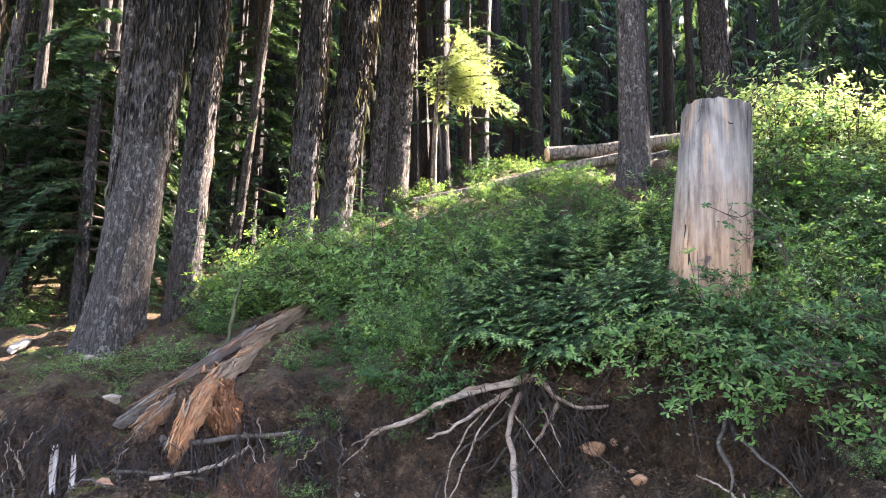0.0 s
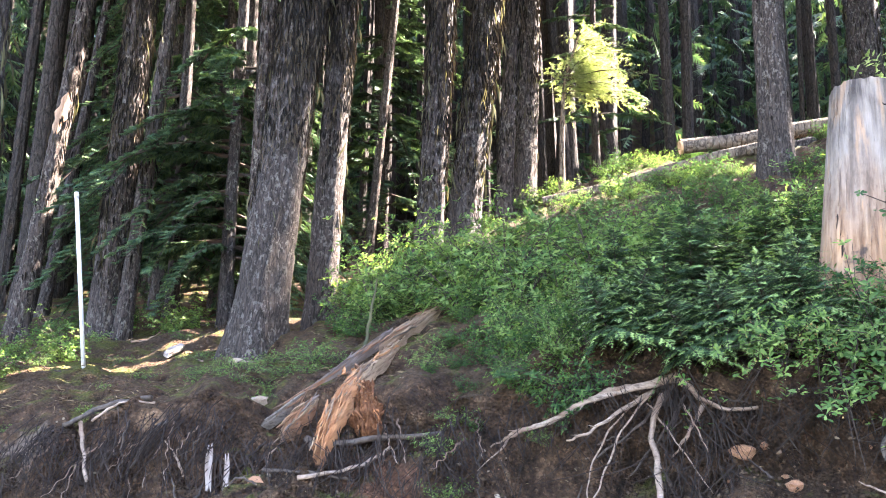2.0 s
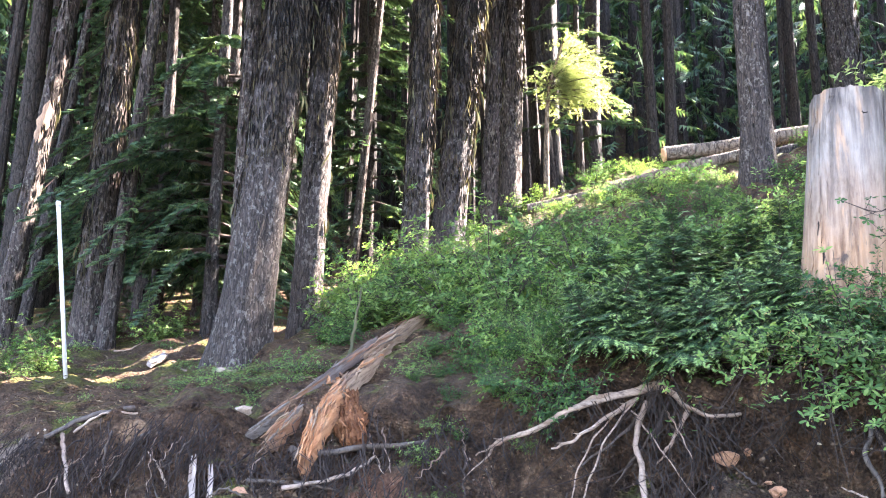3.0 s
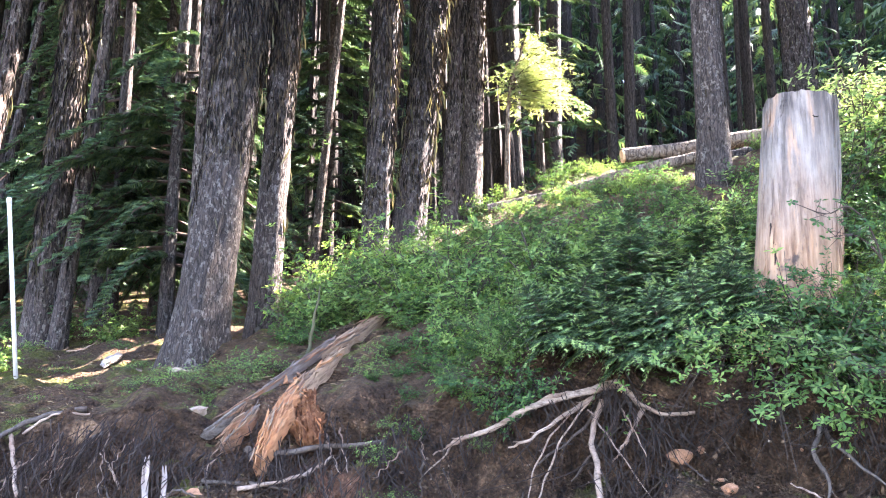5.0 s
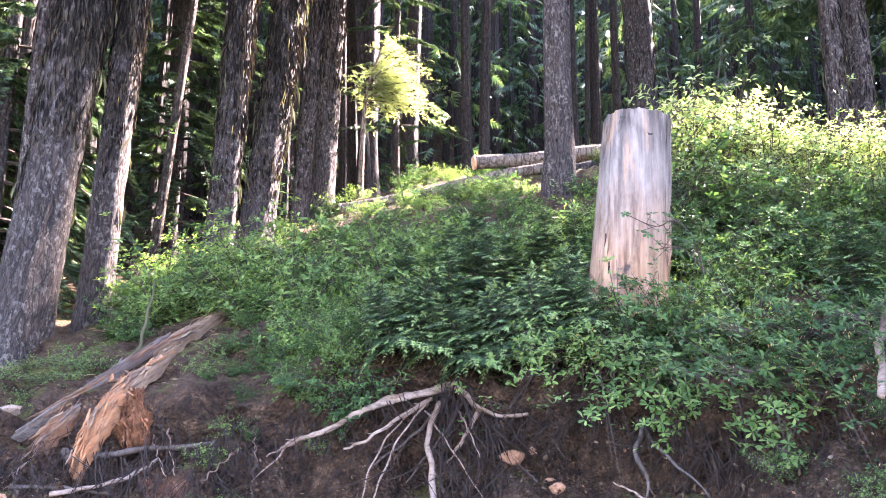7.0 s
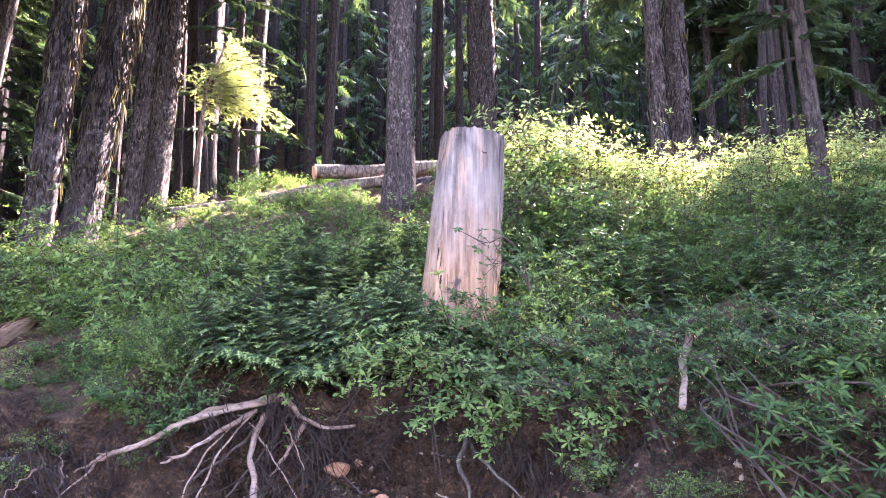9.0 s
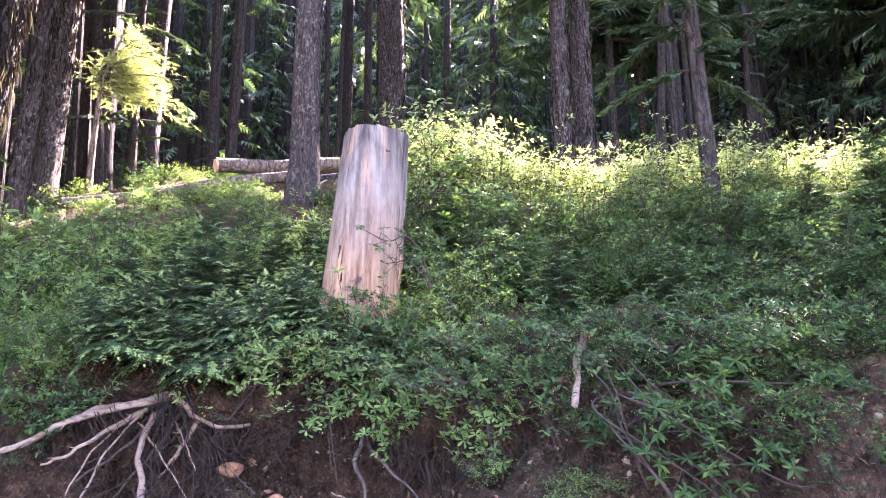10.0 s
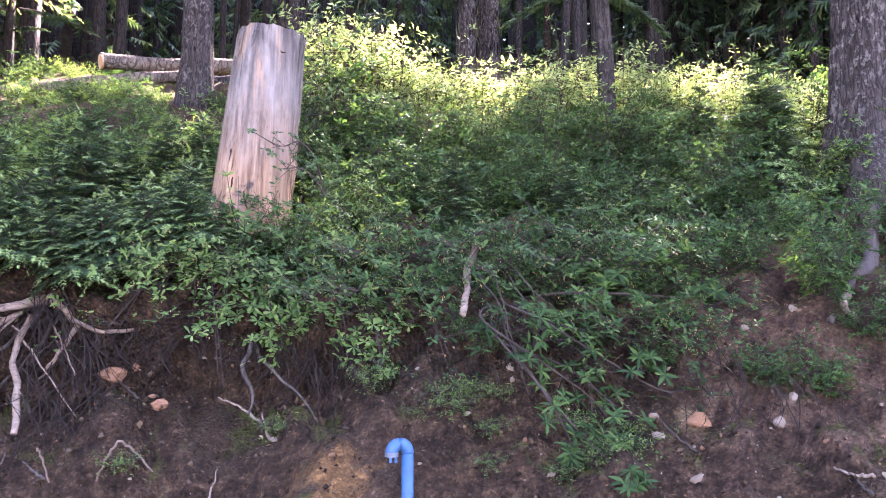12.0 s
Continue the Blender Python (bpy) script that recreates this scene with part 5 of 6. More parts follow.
# small firs whose lowest boughs lie over the edge of the bank
for x, y, s in ((0.2, 6.15, 0.62), (0.45, 6.2, 0.6), (0.72, 6.22, 0.68), (1.0, 6.2, 0.62), (1.27, 6.15, 0.66), (1.5, 6.1, 0.6), (0.32, 6.35, 0.7), (0.85, 6.38, 0.7), (1.35, 6.35, 0.75)):
    put(FIRS[1], x, y - 0.34, 137 * x * 10 % 360, s, gz(x, y + 0.1) - gz(x, y - 0.34) + (0.05 if x < 0.9 else 0.22), (22, 0))
# long boughs of whorled leaves trailing down the dirt
for x, y, turn, s in ((3.75, 4.75, 30, 0.75), (4.15, 4.5, 42, 0.7)):
    put(SHRUBS[8], x, y, turn, s, 0.05)


# ---- the tall weathered stump ----
def stump():
    rng = np.random.RandomState(31)
    sides, rows = 72, 60
    ang = np.linspace(0, 2 * np.pi, sides, endpoint=False)
    h = np.linspace(0, 1, rows)
    x0, y0 = 2.00, 6.44
    base = gz(x0, y0) - 0.25
    top = 3.94 - base
    t = thing("tree_stump", (x0, y0, base), "tall weathered grey and orange tree stump, bark stripped off", "stump")
    r = 0.312 - 0.042 * h ** 1.3 + 0.09 * np.exp(-h * top / 0.30)
    ph = rng.uniform(0, 6.28, 20)
    fl = sum(np.sin(ang * k + ph[k]) / k ** 0.6 for k in (2, 3, 5, 8, 13, 19))
    R2 = r[:, None] * (1 + 0.014 * fl[None] + 0.006 * np.sin(ang * 31 + 3 * np.sin(ang * 3)) + 0.012 * np.sin(ang * 5 + 2.2 * h[:, None] + ph[1]))
    jag = 0.015 * np.sin(ang * 2 + 0.5) + 0.004 * np.sin(ang * 11 + 2) + 0.004 * rng.normal(size=sides)
    zz = h[:, None] * (top + jag[None] * h[:, None] ** 6)
    lean = np.array([0.088, -0.02])
    v = np.stack([R2 * np.cos(ang) + lean[0] * zz, R2 * np.sin(ang) + lean[1] * zz, zz], -1)
    i = np.arange(rows * sides).reshape(rows, sides)
    j = np.roll(i, -1, 1)
    q = np.stack([i[:-1], j[:-1], j[1:], i[1:]], -1).reshape(-1, 4)
    part("wood", mesh_np("wood", v, np.concatenate([q[:, [0, 1, 2]], q[:, [0, 2, 3]]]), M_STUMP, True), t)
    s = Soup()
    ring = v[-1]
    inner = [ring, ring * (0.8, 0.8, 1) + np.array([0.2 * lean[0] * top, 0.2 * lean[1] * top, -0.04]), ring * (0.4, 0.4, 1) + np.array([0.6 * lean[0] * top, 0.6 * lean[1] * top, -0.02])]
    vs = np.concatenate(inner + [np.array([[lean[0] * top, lean[1] * top, top - 0.03]])])
    f = []
    for a in range(2):
        for k in range(sides):
            p, q2 = a * sides + k, a * sides + (k + 1) % sides
            f += [(p, q2, q2 + sides), (p, q2 + sides, p + sides)]
    f += [(2 * sides + k, 2 * sides + (k + 1) % sides, 3 * sides) for k in range(sides)]
    s.add(vs, f)
    part("cut_top", s.mesh("cut_top", M_DARKROOT), t, "grey cracked sawn top")
    # a knot high up, a black rotted crack low down, and raised splinters of weathered wood
    home = np.array((x0, y0, base))
    for k, (px, py, pz, wide, tall) in enumerate(((2.19, 6.13, 3.74, 0.022, 0.05), (1.83, 6.22, 2.84, 0.013, 0.15), (1.85, 6.21, 2.72, 0.008, 0.16), (1.81, 6.23, 2.92, 0.006, 0.12))):
        away = np.array((px, py, 0)) - (x0 + lean[0] * (pz - base), y0 + lean[1] * (pz - base), 0)
        away /= np.linalg.norm(away)
        hh = (pz - base) / top
        at = np.array((lean[0], lean[1], 1.0)) * (pz - base) + away * (np.interp(hh, h, r) * 0.985)
        s = Soup()
        side = np.cross(away, (0, 0, 1.0))
        splinter(s, at - np.array((0.012, 0, tall / 2)), at + np.array((0.012, 0, tall / 2)), wide, 0.010, rng, side)
        part("knot" if k == 0 else "crack", s.mesh("crack", M_ROOTLET), t, "black rotted hollow")
    for k in range(60):
        a, z0, ln = rng.uniform(3.3, 6.1), rng.uniform(0.2, 0.97) * top, rng.uniform(0.12, 0.5)
        away = np.array((math.cos(a), math.sin(a), 0))
        z1 = min(z0 + ln, top - 0.01)
        p0, p1 = (np.array((lean[0], lean[1], 1.0)) * z + away * (np.interp(z / top, h, r) * 1.004) for z in (z0, z1))
        s = Soup()
        splinter(s, p0, p1, rng.uniform(0.004, 0.016), 0.006, rng, np.cross(away, (0, 0, 1.0)))
        part("splinter", s.mesh("splinter", M_STUMP), t)
    return t


stump()


# ---- fallen logs on the slope ----
def fallen_log(a, b, r0, r1, label, material, seed, cut=True):
    rng = np.random.RandomState(seed)
    a, b = np.array(a, float), np.array(b, float)
    t = thing("fallen_log", tuple(a), label, "log", "fallen logs")
    n = 24
    k = np.linspace(0, 1, n)
    line = (b - a) * k[:, None] + 0.02 * np.stack([np.sin(k * 9), np.sin(k * 7 + 1), np.sin(k * 8 + 2)], -1)
    s = Soup()
    tube(s, line, np.linspace(r0, r1, n), 18, rng, 0.03, cap=False)
    part("bark", s.mesh("bark", material, True), t)
    if cut:
        e = Soup()
        d = (b - a) / np.linalg.norm(b - a)
        tube(e, np.array([-d * 0.012, d * 0.02]), (r0 * 0.94, r0 * 0.94), 18, rng, 0.01)
        part("cut_end", e.mesh("cut_end", M_CUT), t, "orange sawn end")
    return t


fallen_log((1.51, 11.9, 5.23), (4.3, 12.2, 5.62), 0.105, 0.12, "sunlit fallen log with an orange sawn end", M_LOGBARK, 1)
fallen_log((-0.45, 12.0, 4.50), (2.9, 11.6, 5.18), 0.075, 0.085, "bleached fallen log lying along the slope under the bushes", M_LOGBARK, 2, False)
fallen_log((1.9, 12.1, 4.98), (3.9, 11.5, 5.18), 0.11, 0.11, "old bark-covered log under another log", M_BARK, 3, False)


# ---- marker post ----
def marker_post():
    a, b = Vector((-5.12, 8.18, gz(-5.12, 8.18) - 0.08)), Vector((-5.31, 8.06, 3.82))
    d = b - a
    t = thing("marker_post", tuple(a), "slim white round marker post with worn black marks", "post")
    t.rotation_euler = d.to_track_quat("Z", "Y").to_euler()
    s = Soup()
    tube(s, np.array([(0, 0, 0), (0, 0, d.length * 0.5), (0, 0, d.length - 0.05)]), (0.022, 0.022, 0.021), 18)
    part("shaft", s.mesh("shaft", M_POST, True), t)
    s = Soup()
    tube(s, np.array([(0, 0, d.length - 0.06), (0, 0, d.length - 0.012), (0, 0, d.length)]), (0.026, 0.026, 0.02), 18)
    part("cap", s.mesh("cap", M_POST, True), t)
    # worn black marks that can no longer be read
    for z, h in ((0.20, 0.012), (0.235, 0.02), (0.27, 0.012), (0.40, 0.018), (0.43, 0.018), (0.47, 0.012)):
        s = Soup()
        a = np.linspace(-2.4, -1.3, 7)
        ring = np.stack([0.0232 * np.cos(a), 0.0232 * np.sin(a), 0 * a], -1)
        v = np.concatenate([ring + (0, 0, d.length - z), ring + (0, 0, d.length - z - h)])
        s.add(v, [(k, k + 7, k + 8) for k in range(6)] + [(k, k + 8, k + 1) for k in range(6)])
        part("mark", s.mesh("mark", M_BLACK), t, "worn black mark")
    return t, d.length


post, post_len = marker_post()


# ---- blue vent pipe ----
def vent_pipe():
    x, y = 2.20, 3.96
    base = gz(x, y) - 0.1
    t = thing("vent_pipe", (x, y, base), "blue plastic pipe with a gooseneck bend at its top", "pipe")
    top = 1.045 - base
    r, R0 = 0.031, 0.043
    lead = np.array([-1.0, 0.12, 0]) / np.linalg.norm([-1.0, 0.12, 0])
    s = Soup()
    tube(s, np.array([(0.01, 0, 0), (0.004, 0, top * 0.5), (0, 0, top - R0 - r)]), (r, r, r), 20)
    part("upright", s.mesh("upright", M_PIPE, True), t)
    a = np.linspace(-0.06, math.pi + 0.05, 16)
    c = lead * R0 + np.array([0, 0, top - R0 - r])
    s = Soup()
    tube(s, c + (-lead * np.cos(a)[:, None] + np.array([0, 0, 1]) * np.sin(a)[:, None]) * R0, np.full(16, r * 1.06), 20)
    part("bend", s.mesh("bend", M_PIPE, True), t)
    s = Soup()
    p = 2 * lead * R0 + np.array([0, 0, top - R0 - r])
    tube(s, np.array([p + (0, 0, 0.004), p - (0, 0, 0.018)]), (r * 1.12, r * 1.12), 20)
    part("clamp", s.mesh("clamp", M_METAL), t, "grey metal clamp ring")
    for k in (-0.5, 0.5):
        s = Soup()
        q = p + np.array([k * 0.03, -0.02, -0.015])
        tube(s, np.array([q, q - (0, 0, 0.03)]), (0.008, 0.008), 8)
        part("screw", s.mesh("screw", M_PIPE), t)
    return t


vent_pipe()


# ---- the sunlit young fir further up ----
def sunny_fir():
    rng = np.random.RandomState(61)
    x, y = -0.21, 14.5
    base = (x, y, gz(x, y) - 0.1)
    t = thing("young_fir", base, "slim young fir with a yellow-green crown tinted pale for sunlight", "young fir", "young firs")
    line = bend([(0, 0, 0), (0.03, 0, 1.2), (0.10, 0, 2.2), (0.40, 0, 3.2)], 6)
    s = Soup()
    tube(s, line, np.linspace(0.065, 0.015, len(line)), 9, rng, 0.04, cap=False)
    part("trunk", s.mesh("trunk", M_LOGBARK, True), t)
    specs = []
    for k in range(50):
        f = rng.uniform(0, 1)
        z = 1.95 + 1.25 * f
        c = np.array([np.interp(z, line[:, 2], line[:, 0]), 0, z])
        az = rng.normal() * 0.8 if k % 3 else rng.uniform(0, 6.28)
        ln = (1.95 - 1.0 * f) * rng.uniform(0.35, 1.0) * (1.0 if math.cos(az) > 0 else 0.5)
        specs.append((c, az, ln, rng.uniform(0.0, 0.6), 0.55 * rng.uniform(0.4, 1.3)))
    old, young, wood = fir_boughs(specs, rng, 0.105, 0.34, 0.55, (TWIG_FAR, TWIG_FAR_F), 0.55)
    # old and young needles both take the colour that carries the sunlight
    part("crown", old.mesh("crown", M_NEEDLE_SUNLIT), t, kind="stuff")
    part("young_growth", young.mesh("young_growth", M_NEEDLE_SUNLIT), t, kind="stuff")
    part("branchwood", wood.mesh("branchwood", M_TWIG), t, kind="stuff")


sunny_fir()


# ---- roots and dead wood along the bank ----
def branch(name, points, r0, r1, material, label, category, group="", sides=9, rough=0.06, seed=0, knots=0, lumps=0.10):
    rng = np.random.RandomState(seed + 300)
    a = np.array(points[0], float)
    line = bend([np.array(p, float) - a for p in points], 7)
    k = np.linspace(0, 1, len(line)) ** 0.85
    line = line + 0.05 * lumps * np.stack([np.sin(k * 23 + seed), np.sin(k * 19 + 2 * seed), np.sin(k * 27 + seed)], -1)
    r = (r0 + (r1 - r0) * k) * (1 + lumps * np.sin(k * 11 + seed))
    s = Soup()
    tube(s, line, r, sides, rng, rough, ridge=0.14)
    for _ in range(knots):
        i = rng.randint(2, len(line) - 2)
        d = rng.normal(size=3) * 0.5 + (line[i] - line[i - 1]) / (np.linalg.norm(line[i] - line[i - 1]) + 1e-6)
        d /= np.linalg.norm(d)
        tube(s, np.array([line[i], line[i] + d * rng.uniform(0.04, 0.10)]), (r[i] * 0.5, r[i] * 0.15), 5)
    ob = new(name, s.mesh(name, material, True))
    ob.location = a
    return tagged(ob, label, category, group)


BLEACHED = "bleached dead root reaching out over the bank"
branch("root", [(0.64, 5.96, 1.79), (0.37, 5.86, 1.72), (0.06, 5.71, 1.64), (-0.18, 5.72, 1.51), (-0.46, 5.87, 1.41), (-0.55, 5.85, 1.31), (-0.70, 5.80, 1.16)], 0.030, 0.003, M_GREYWOOD, BLEACHED, "root", "bank roots", 12, 0.13, 1, 7)
branch("root", [(-0.18, 5.72, 1.51), (-0.46, 5.86, 1.40), (-0.62, 5.85, 1.32)], 0.014, 0.005, M_GREYWOOD, BLEACHED, "root", "bank roots", seed=2)
branch("root", [(0.38, 5.91, 1.73), (0.18, 5.76, 1.70), (-0.02, 5.74, 1.60), (-0.18, 5.72, 1.51)], 0.020, 0.008, M_GREYWOOD, BLEACHED, "root", "bank roots", seed=3)
branch("root", [(0.59, 5.91, 1.80), (0.69, 5.85, 1.74), (0.78, 5.84, 1.65), (0.96, 5.86, 1.58), (1.14, 5.89, 1.60)], 0.024, 0.012, M_GREYWOOD, "bent brown root curling along the bank edge", "root", "bank roots", seed=4)
branch("root", [(0.48, 5.92, 1.70), (0.19, 5.70, 1.53), (0.02, 5.68, 1.42), (-0.11, 5.73, 1.37)], 0.017, 0.006, M_GREYWOOD, BLEACHED, "root", "bank roots", seed=5, knots=3)
branch("root", [(0.53, 5.90, 1.68), (0.44, 5.74, 1.44), (0.47, 5.69, 1.22), (0.46, 5.52, 0.99)], 0.017, 0.021, M_GREYWOOD, "pale root hanging straight down the bank", "root", "bank roots", seed=6, knots=1)
branch("root", [(0.80, 5.87, 1.62), (0.67, 5.75, 1.42), (0.58, 5.81, 1.27)], 0.017, 0.006, M_GREYWOOD, "grey root hanging below the bank edge", "root", "bank roots", seed=7)
branch("root", [(0.47, 5.90, 1.70), (0.25, 5.69, 1.44), (0.12, 5.64, 1.15), (0.04, 5.62, 0.97)], 0.008, 0.005, M_GREYWOOD, "thin root hanging below the bank edge", "root", "bank roots", seed=8)
branch("root", [(0.37, 5.87, 1.64), (0.17, 5.68, 1.44), (0.04, 5.66, 1.18), (0.02, 5.64, 0.99)], 0.007, 0.004, M_GREYWOOD, "thin root hanging below the bank edge", "root", "bank roots", seed=9)
branch("root", [(0.58, 5.97, 1.70), (0.37, 5.85, 1.47), (0.06, 5.76, 1.25)], 0.016, 0.006, M_DARKROOT, "thick dark root in the undercut bank", "root", "bank roots", seed=10)
branch("root", [(0.70, 6.0, 1.68), (0.55, 5.90, 1.45), (0.30, 5.80, 1.15)], 0.014, 0.005, M_DARKROOT, "thick dark root in the undercut bank", "root", "bank roots", seed=11)
branch("root", [(-1.97, 6.00, 1.35), (-1.85, 5.90, 1.28), (-1.72, 5.87, 1.32), (-1.43, 5.93, 1.36), (-0.96, 5.95, 1.40)], 0.028, 0.018, M_DARKROOT, "grey root running under the rotten log", "root", "bank roots", seed=12)
branch("root", [(-1.92, 5.66, 1.10), (-1.52, 5.76, 1.18), (-1.33, 5.93, 1.30)], 0.015, 0.012, M_GREYWOOD, "tan root in the bank below the log", "root", "bank roots", seed=13)
branch("root", [(-2.22, 5.80, 1.14), (-1.82, 5.74, 1.13), (-1.55, 5.72, 1.09)], 0.015, 0.012, M_DARKROOT, "dark root in the bank below the log", "root", "bank roots", seed=14)
branch("root", [(-3.85, 5.93, 1.42), (-3.62, 6.11, 1.57), (-3.27, 6.14, 1.64)], 0.018, 0.024, M_DARKROOT, "grey dead branch lying on the bank edge", "dead branch", "bank roots", seed=15, knots=1)
branch("root", [(-3.76, 6.01, 1.45), (-3.63, 5.85, 1.29), (-3.44, 5.62, 1.06)], 0.018, 0.012, M_GREYWOOD, "grey root bent down over the bank edge", "root", "bank roots", seed=16)
branch("root", [(-3.67, 6.02, 1.46), (-3.49, 6.08, 1.59), (-3.22, 6.10, 1.60)], 0.012, 0.008, M_GREYWOOD, "tan branch lying on the bank edge", "dead branch", "bank roots", seed=17)
branch("root", [(-3.19, 5.77, 1.14), (-3.10, 5.86, 1.38), (-3.04, 5.98, 1.47)], 0.012, 0.014, M_DARKROOT, "dark root hanging in the bank", "root", "bank roots", seed=18)
branch("root", [(1.88, 5.85, 1.72), (1.83, 5.55, 1.50), (1.75, 5.45, 1.34), (1.80, 5.39, 1.22), (1.77, 5.32, 1.06)], 0.022, 0.008, M_DARKROOT, "knobbly brown root hanging down the bank", "root", "bank roots", seed=19, knots=3)
branch("root", [(1.88, 5.80, 1.68), (1.86, 5.52, 1.47), (1.94, 5.33, 1.31), (2.04, 5.17, 1.19), (2.08, 4.92, 1.04)], 0.015, 0.004, M_DARKROOT, "brown root slanting down the bank", "root", "bank roots", seed=20, knots=2)
branch("root", [(6.3, 4.1, 2.55), (5.75, 3.75, 2.13), (5.37, 3.58, 1.98), (5.09, 3.52, 1.82), (4.80, 3.40, 1.66)], 0.07, 0.02, M_DARKROOT, "thick bare root running down from the conifer", "root", "bank roots", 12, 0.07, 21)
branch("root", [(5.11, 3.49, 1.86), (4.90, 3.37, 1.76), (4.98, 3.35, 1.69)], 0.03, 0.014, M_GREYWOOD, "forked end of a bare root on the dirt", "root", "bank roots", seed=22)
branch("dead_branch", [(3.43, 5.30, 2.25), (3.12, 4.92, 1.98), (3.03, 4.76, 1.88), (2.88, 4.56, 1.70)], 0.026, 0.020, M_GREYWOOD, "broken white dead branch among the shrubs", "dead branch", "dead branches", seed=23, knots=3)
for k, pts in enumerate(([(3.44, 5.13, 2.16), (3.02, 4.30, 1.71), (3.05, 4.24, 1.48), (3.05, 4.10, 1.22)], [(3.24, 5.0, 2.0), (3.02, 4.36, 1.75), (3.06, 4.28, 1.55), (3.00, 4.08, 1.34)],
                         [(3.45, 5.05, 2.12), (3.20, 4.33, 1.76), (3.36, 4.30, 1.55)], [(3.5, 5.1, 2.2), (3.3, 4.4, 1.85), (3.6, 4.25, 1.6)])):
    branch("dead_branch", pts, 0.006, 0.002, M_TWIG, "thin bare dead branch drooping over the bank", "dead branch", "dead branches", 6, seed=24 + k, knots=4)
for k, pts in enumerate(([(0.58, 5.49, 0.91), (0.61, 5.42, 0.84), (0.64, 5.35, 0.74)], [(1.00, 5.32, 0.95), (0.93, 5.28, 0.86), (0.87, 5.23, 0.74)], [(1.00, 5.32, 0.95), (1.1, 5.33, 0.87), (1.19, 5.30, 0.76)])):
    branch("stick", pts, 0.008, 0.005, M_GREYWOOD, "thin dry stick on the dirt bank", "stick", "sticks", 6, seed=34 + k)
for k, (a, e) in enumerate((((-2.61, 5.80, 1.31), (-2.55, 5.66, 1.00)), ((-2.47, 5.77, 1.25), (-2.38, 5.57, 0.88)))):
    s = Soup()
    r_st = np.random.RandomState(600 + k)
    for m in range(3):
        o = np.array((0.016 * (m - 1), -0.01 * m, 0.0))
        splinter(s, np.array((0, 0, -0.07 * (m % 2))) + o, np.array(e) - np.array(a) + o, 0.016 - 0.003 * k, 0.010, r_st)
    ob = new("split_stake", s.mesh("split_stake", M_PALEWOOD))
    ob.location = a
    tagged(ob, "pale split piece of wood sticking from the bank", "wood piece", "split wood")

# a fan of brown roots behind the bleached ones
r_fan = np.random.RandomState(640)
for k in range(18):
    x = r_fan.uniform(0.45, 0.85) if k < 5 else r_fan.uniform(0.9, 2.3)
    dx, dz = r_fan.normal() * 0.18, r_fan.uniform(0.25, 0.6)
    y = 6.02 - 0.12 * max(0.0, x - 1.2)
    branch("root", [(x, y, 1.72), (x + dx * 0.3, y - 0.10, 1.72 - dz * 0.45), (x + dx, y - 0.16, 1.72 - dz)], r_fan.uniform(0.008, 0.018), 0.003, (M_ROOTLET, M_DARKROOT, M_ROOTLET)[k % 3], "thin brown root hanging in the undercut bank", "root", "bank roots", 6, seed=650 + k, knots=k % 3)
for k in range(2):
    x, dx, dz = r_fan.uniform(0.2, 0.9), r_fan.normal() * 0.2 - 0.1, r_fan.uniform(0.3, 0.65)
    branch("root", [(x, 5.86, 1.62), (x + dx * 0.5, 5.68, 1.62 - dz * 0.5), (x + dx, 5.62, 1.62 - dz)], 0.007, 0.003, M_GREYWOOD, "thin pale root hanging below the bank edge", "root", "bank roots", 6, seed=690 + k)

# tangled dark roots hanging over the bank's face below the forest floor
r_mat = np.random.RandomState(720)
for k in range(64):
    x = r_mat.uniform(-4.3, -0.7)
    y = np.interp(x, FOOT[:, 0], FOOT[:, 1]) + 1.28 + r_mat.uniform(-0.12, 0.10)
    z = gz(x, y + 0.12) - r_mat.uniform(0.0, 0.12)
    dx, dz = r_mat.normal() * 0.16 - 0.05, r_mat.uniform(0.18, 0.55)
    branch("root", [(x, y + 0.05, z), (x + dx * 0.35, y - 0.12, z - dz * 0.35), (x + dx * 0.7, y - 0.20, z - dz * 0.7), (x + dx, y - 0.24 - 0.1 * dz, z - dz)], r_mat.uniform(0.004, 0.011), 0.002, (M_ROOTLET, M_DARKROOT, M_ROOTLET, M_GREYWOOD)[k % 4 if k % 8 else 3], "thin dark root hanging over the dirt bank", "root", "bank roots", 5, seed=730 + k, knots=k % 2, lumps=0.2)

# long grass-like rootlets under the overhanging edge
rng = np.random.RandomState(41)
lets = Soup()
for k in range(1900):
    x = rng.uniform(-4.6, 4.6) if k < 800 else (rng.uniform(0.5, 2.6) if k < 1300 else rng.uniform(-4.2, -0.8))
    fy = np.interp(x, FOOT[:, 0], FOOT[:, 1])
    y = fy + (1.30 if x < 1 else 1.75) + rng.normal() * 0.12 - 0.22
    top = gz(x, y + 0.3) - rng.uniform(0.0, 0.25)
    ln = rng.uniform(0.12, 0.5)
    sw = rng.normal() * 0.2
    tube(lets, bend([(x, y + 0.06, top), (x + sw * 0.4, y - 0.04, top - ln * 0.5), (x + sw, y - 0.02 + rng.normal() * 0.04, top - ln)], 3), np.linspace(0.0034, 0.0010, 7) * rng.uniform(0.5, 1.6), 3, cap=False)
ob = new("rootlets", lets.mesh("rootlets", M_ROOTLET))
tagged(ob, "fine dark rootlets hanging from the undercut bank", "rootlets", kind="stuff")


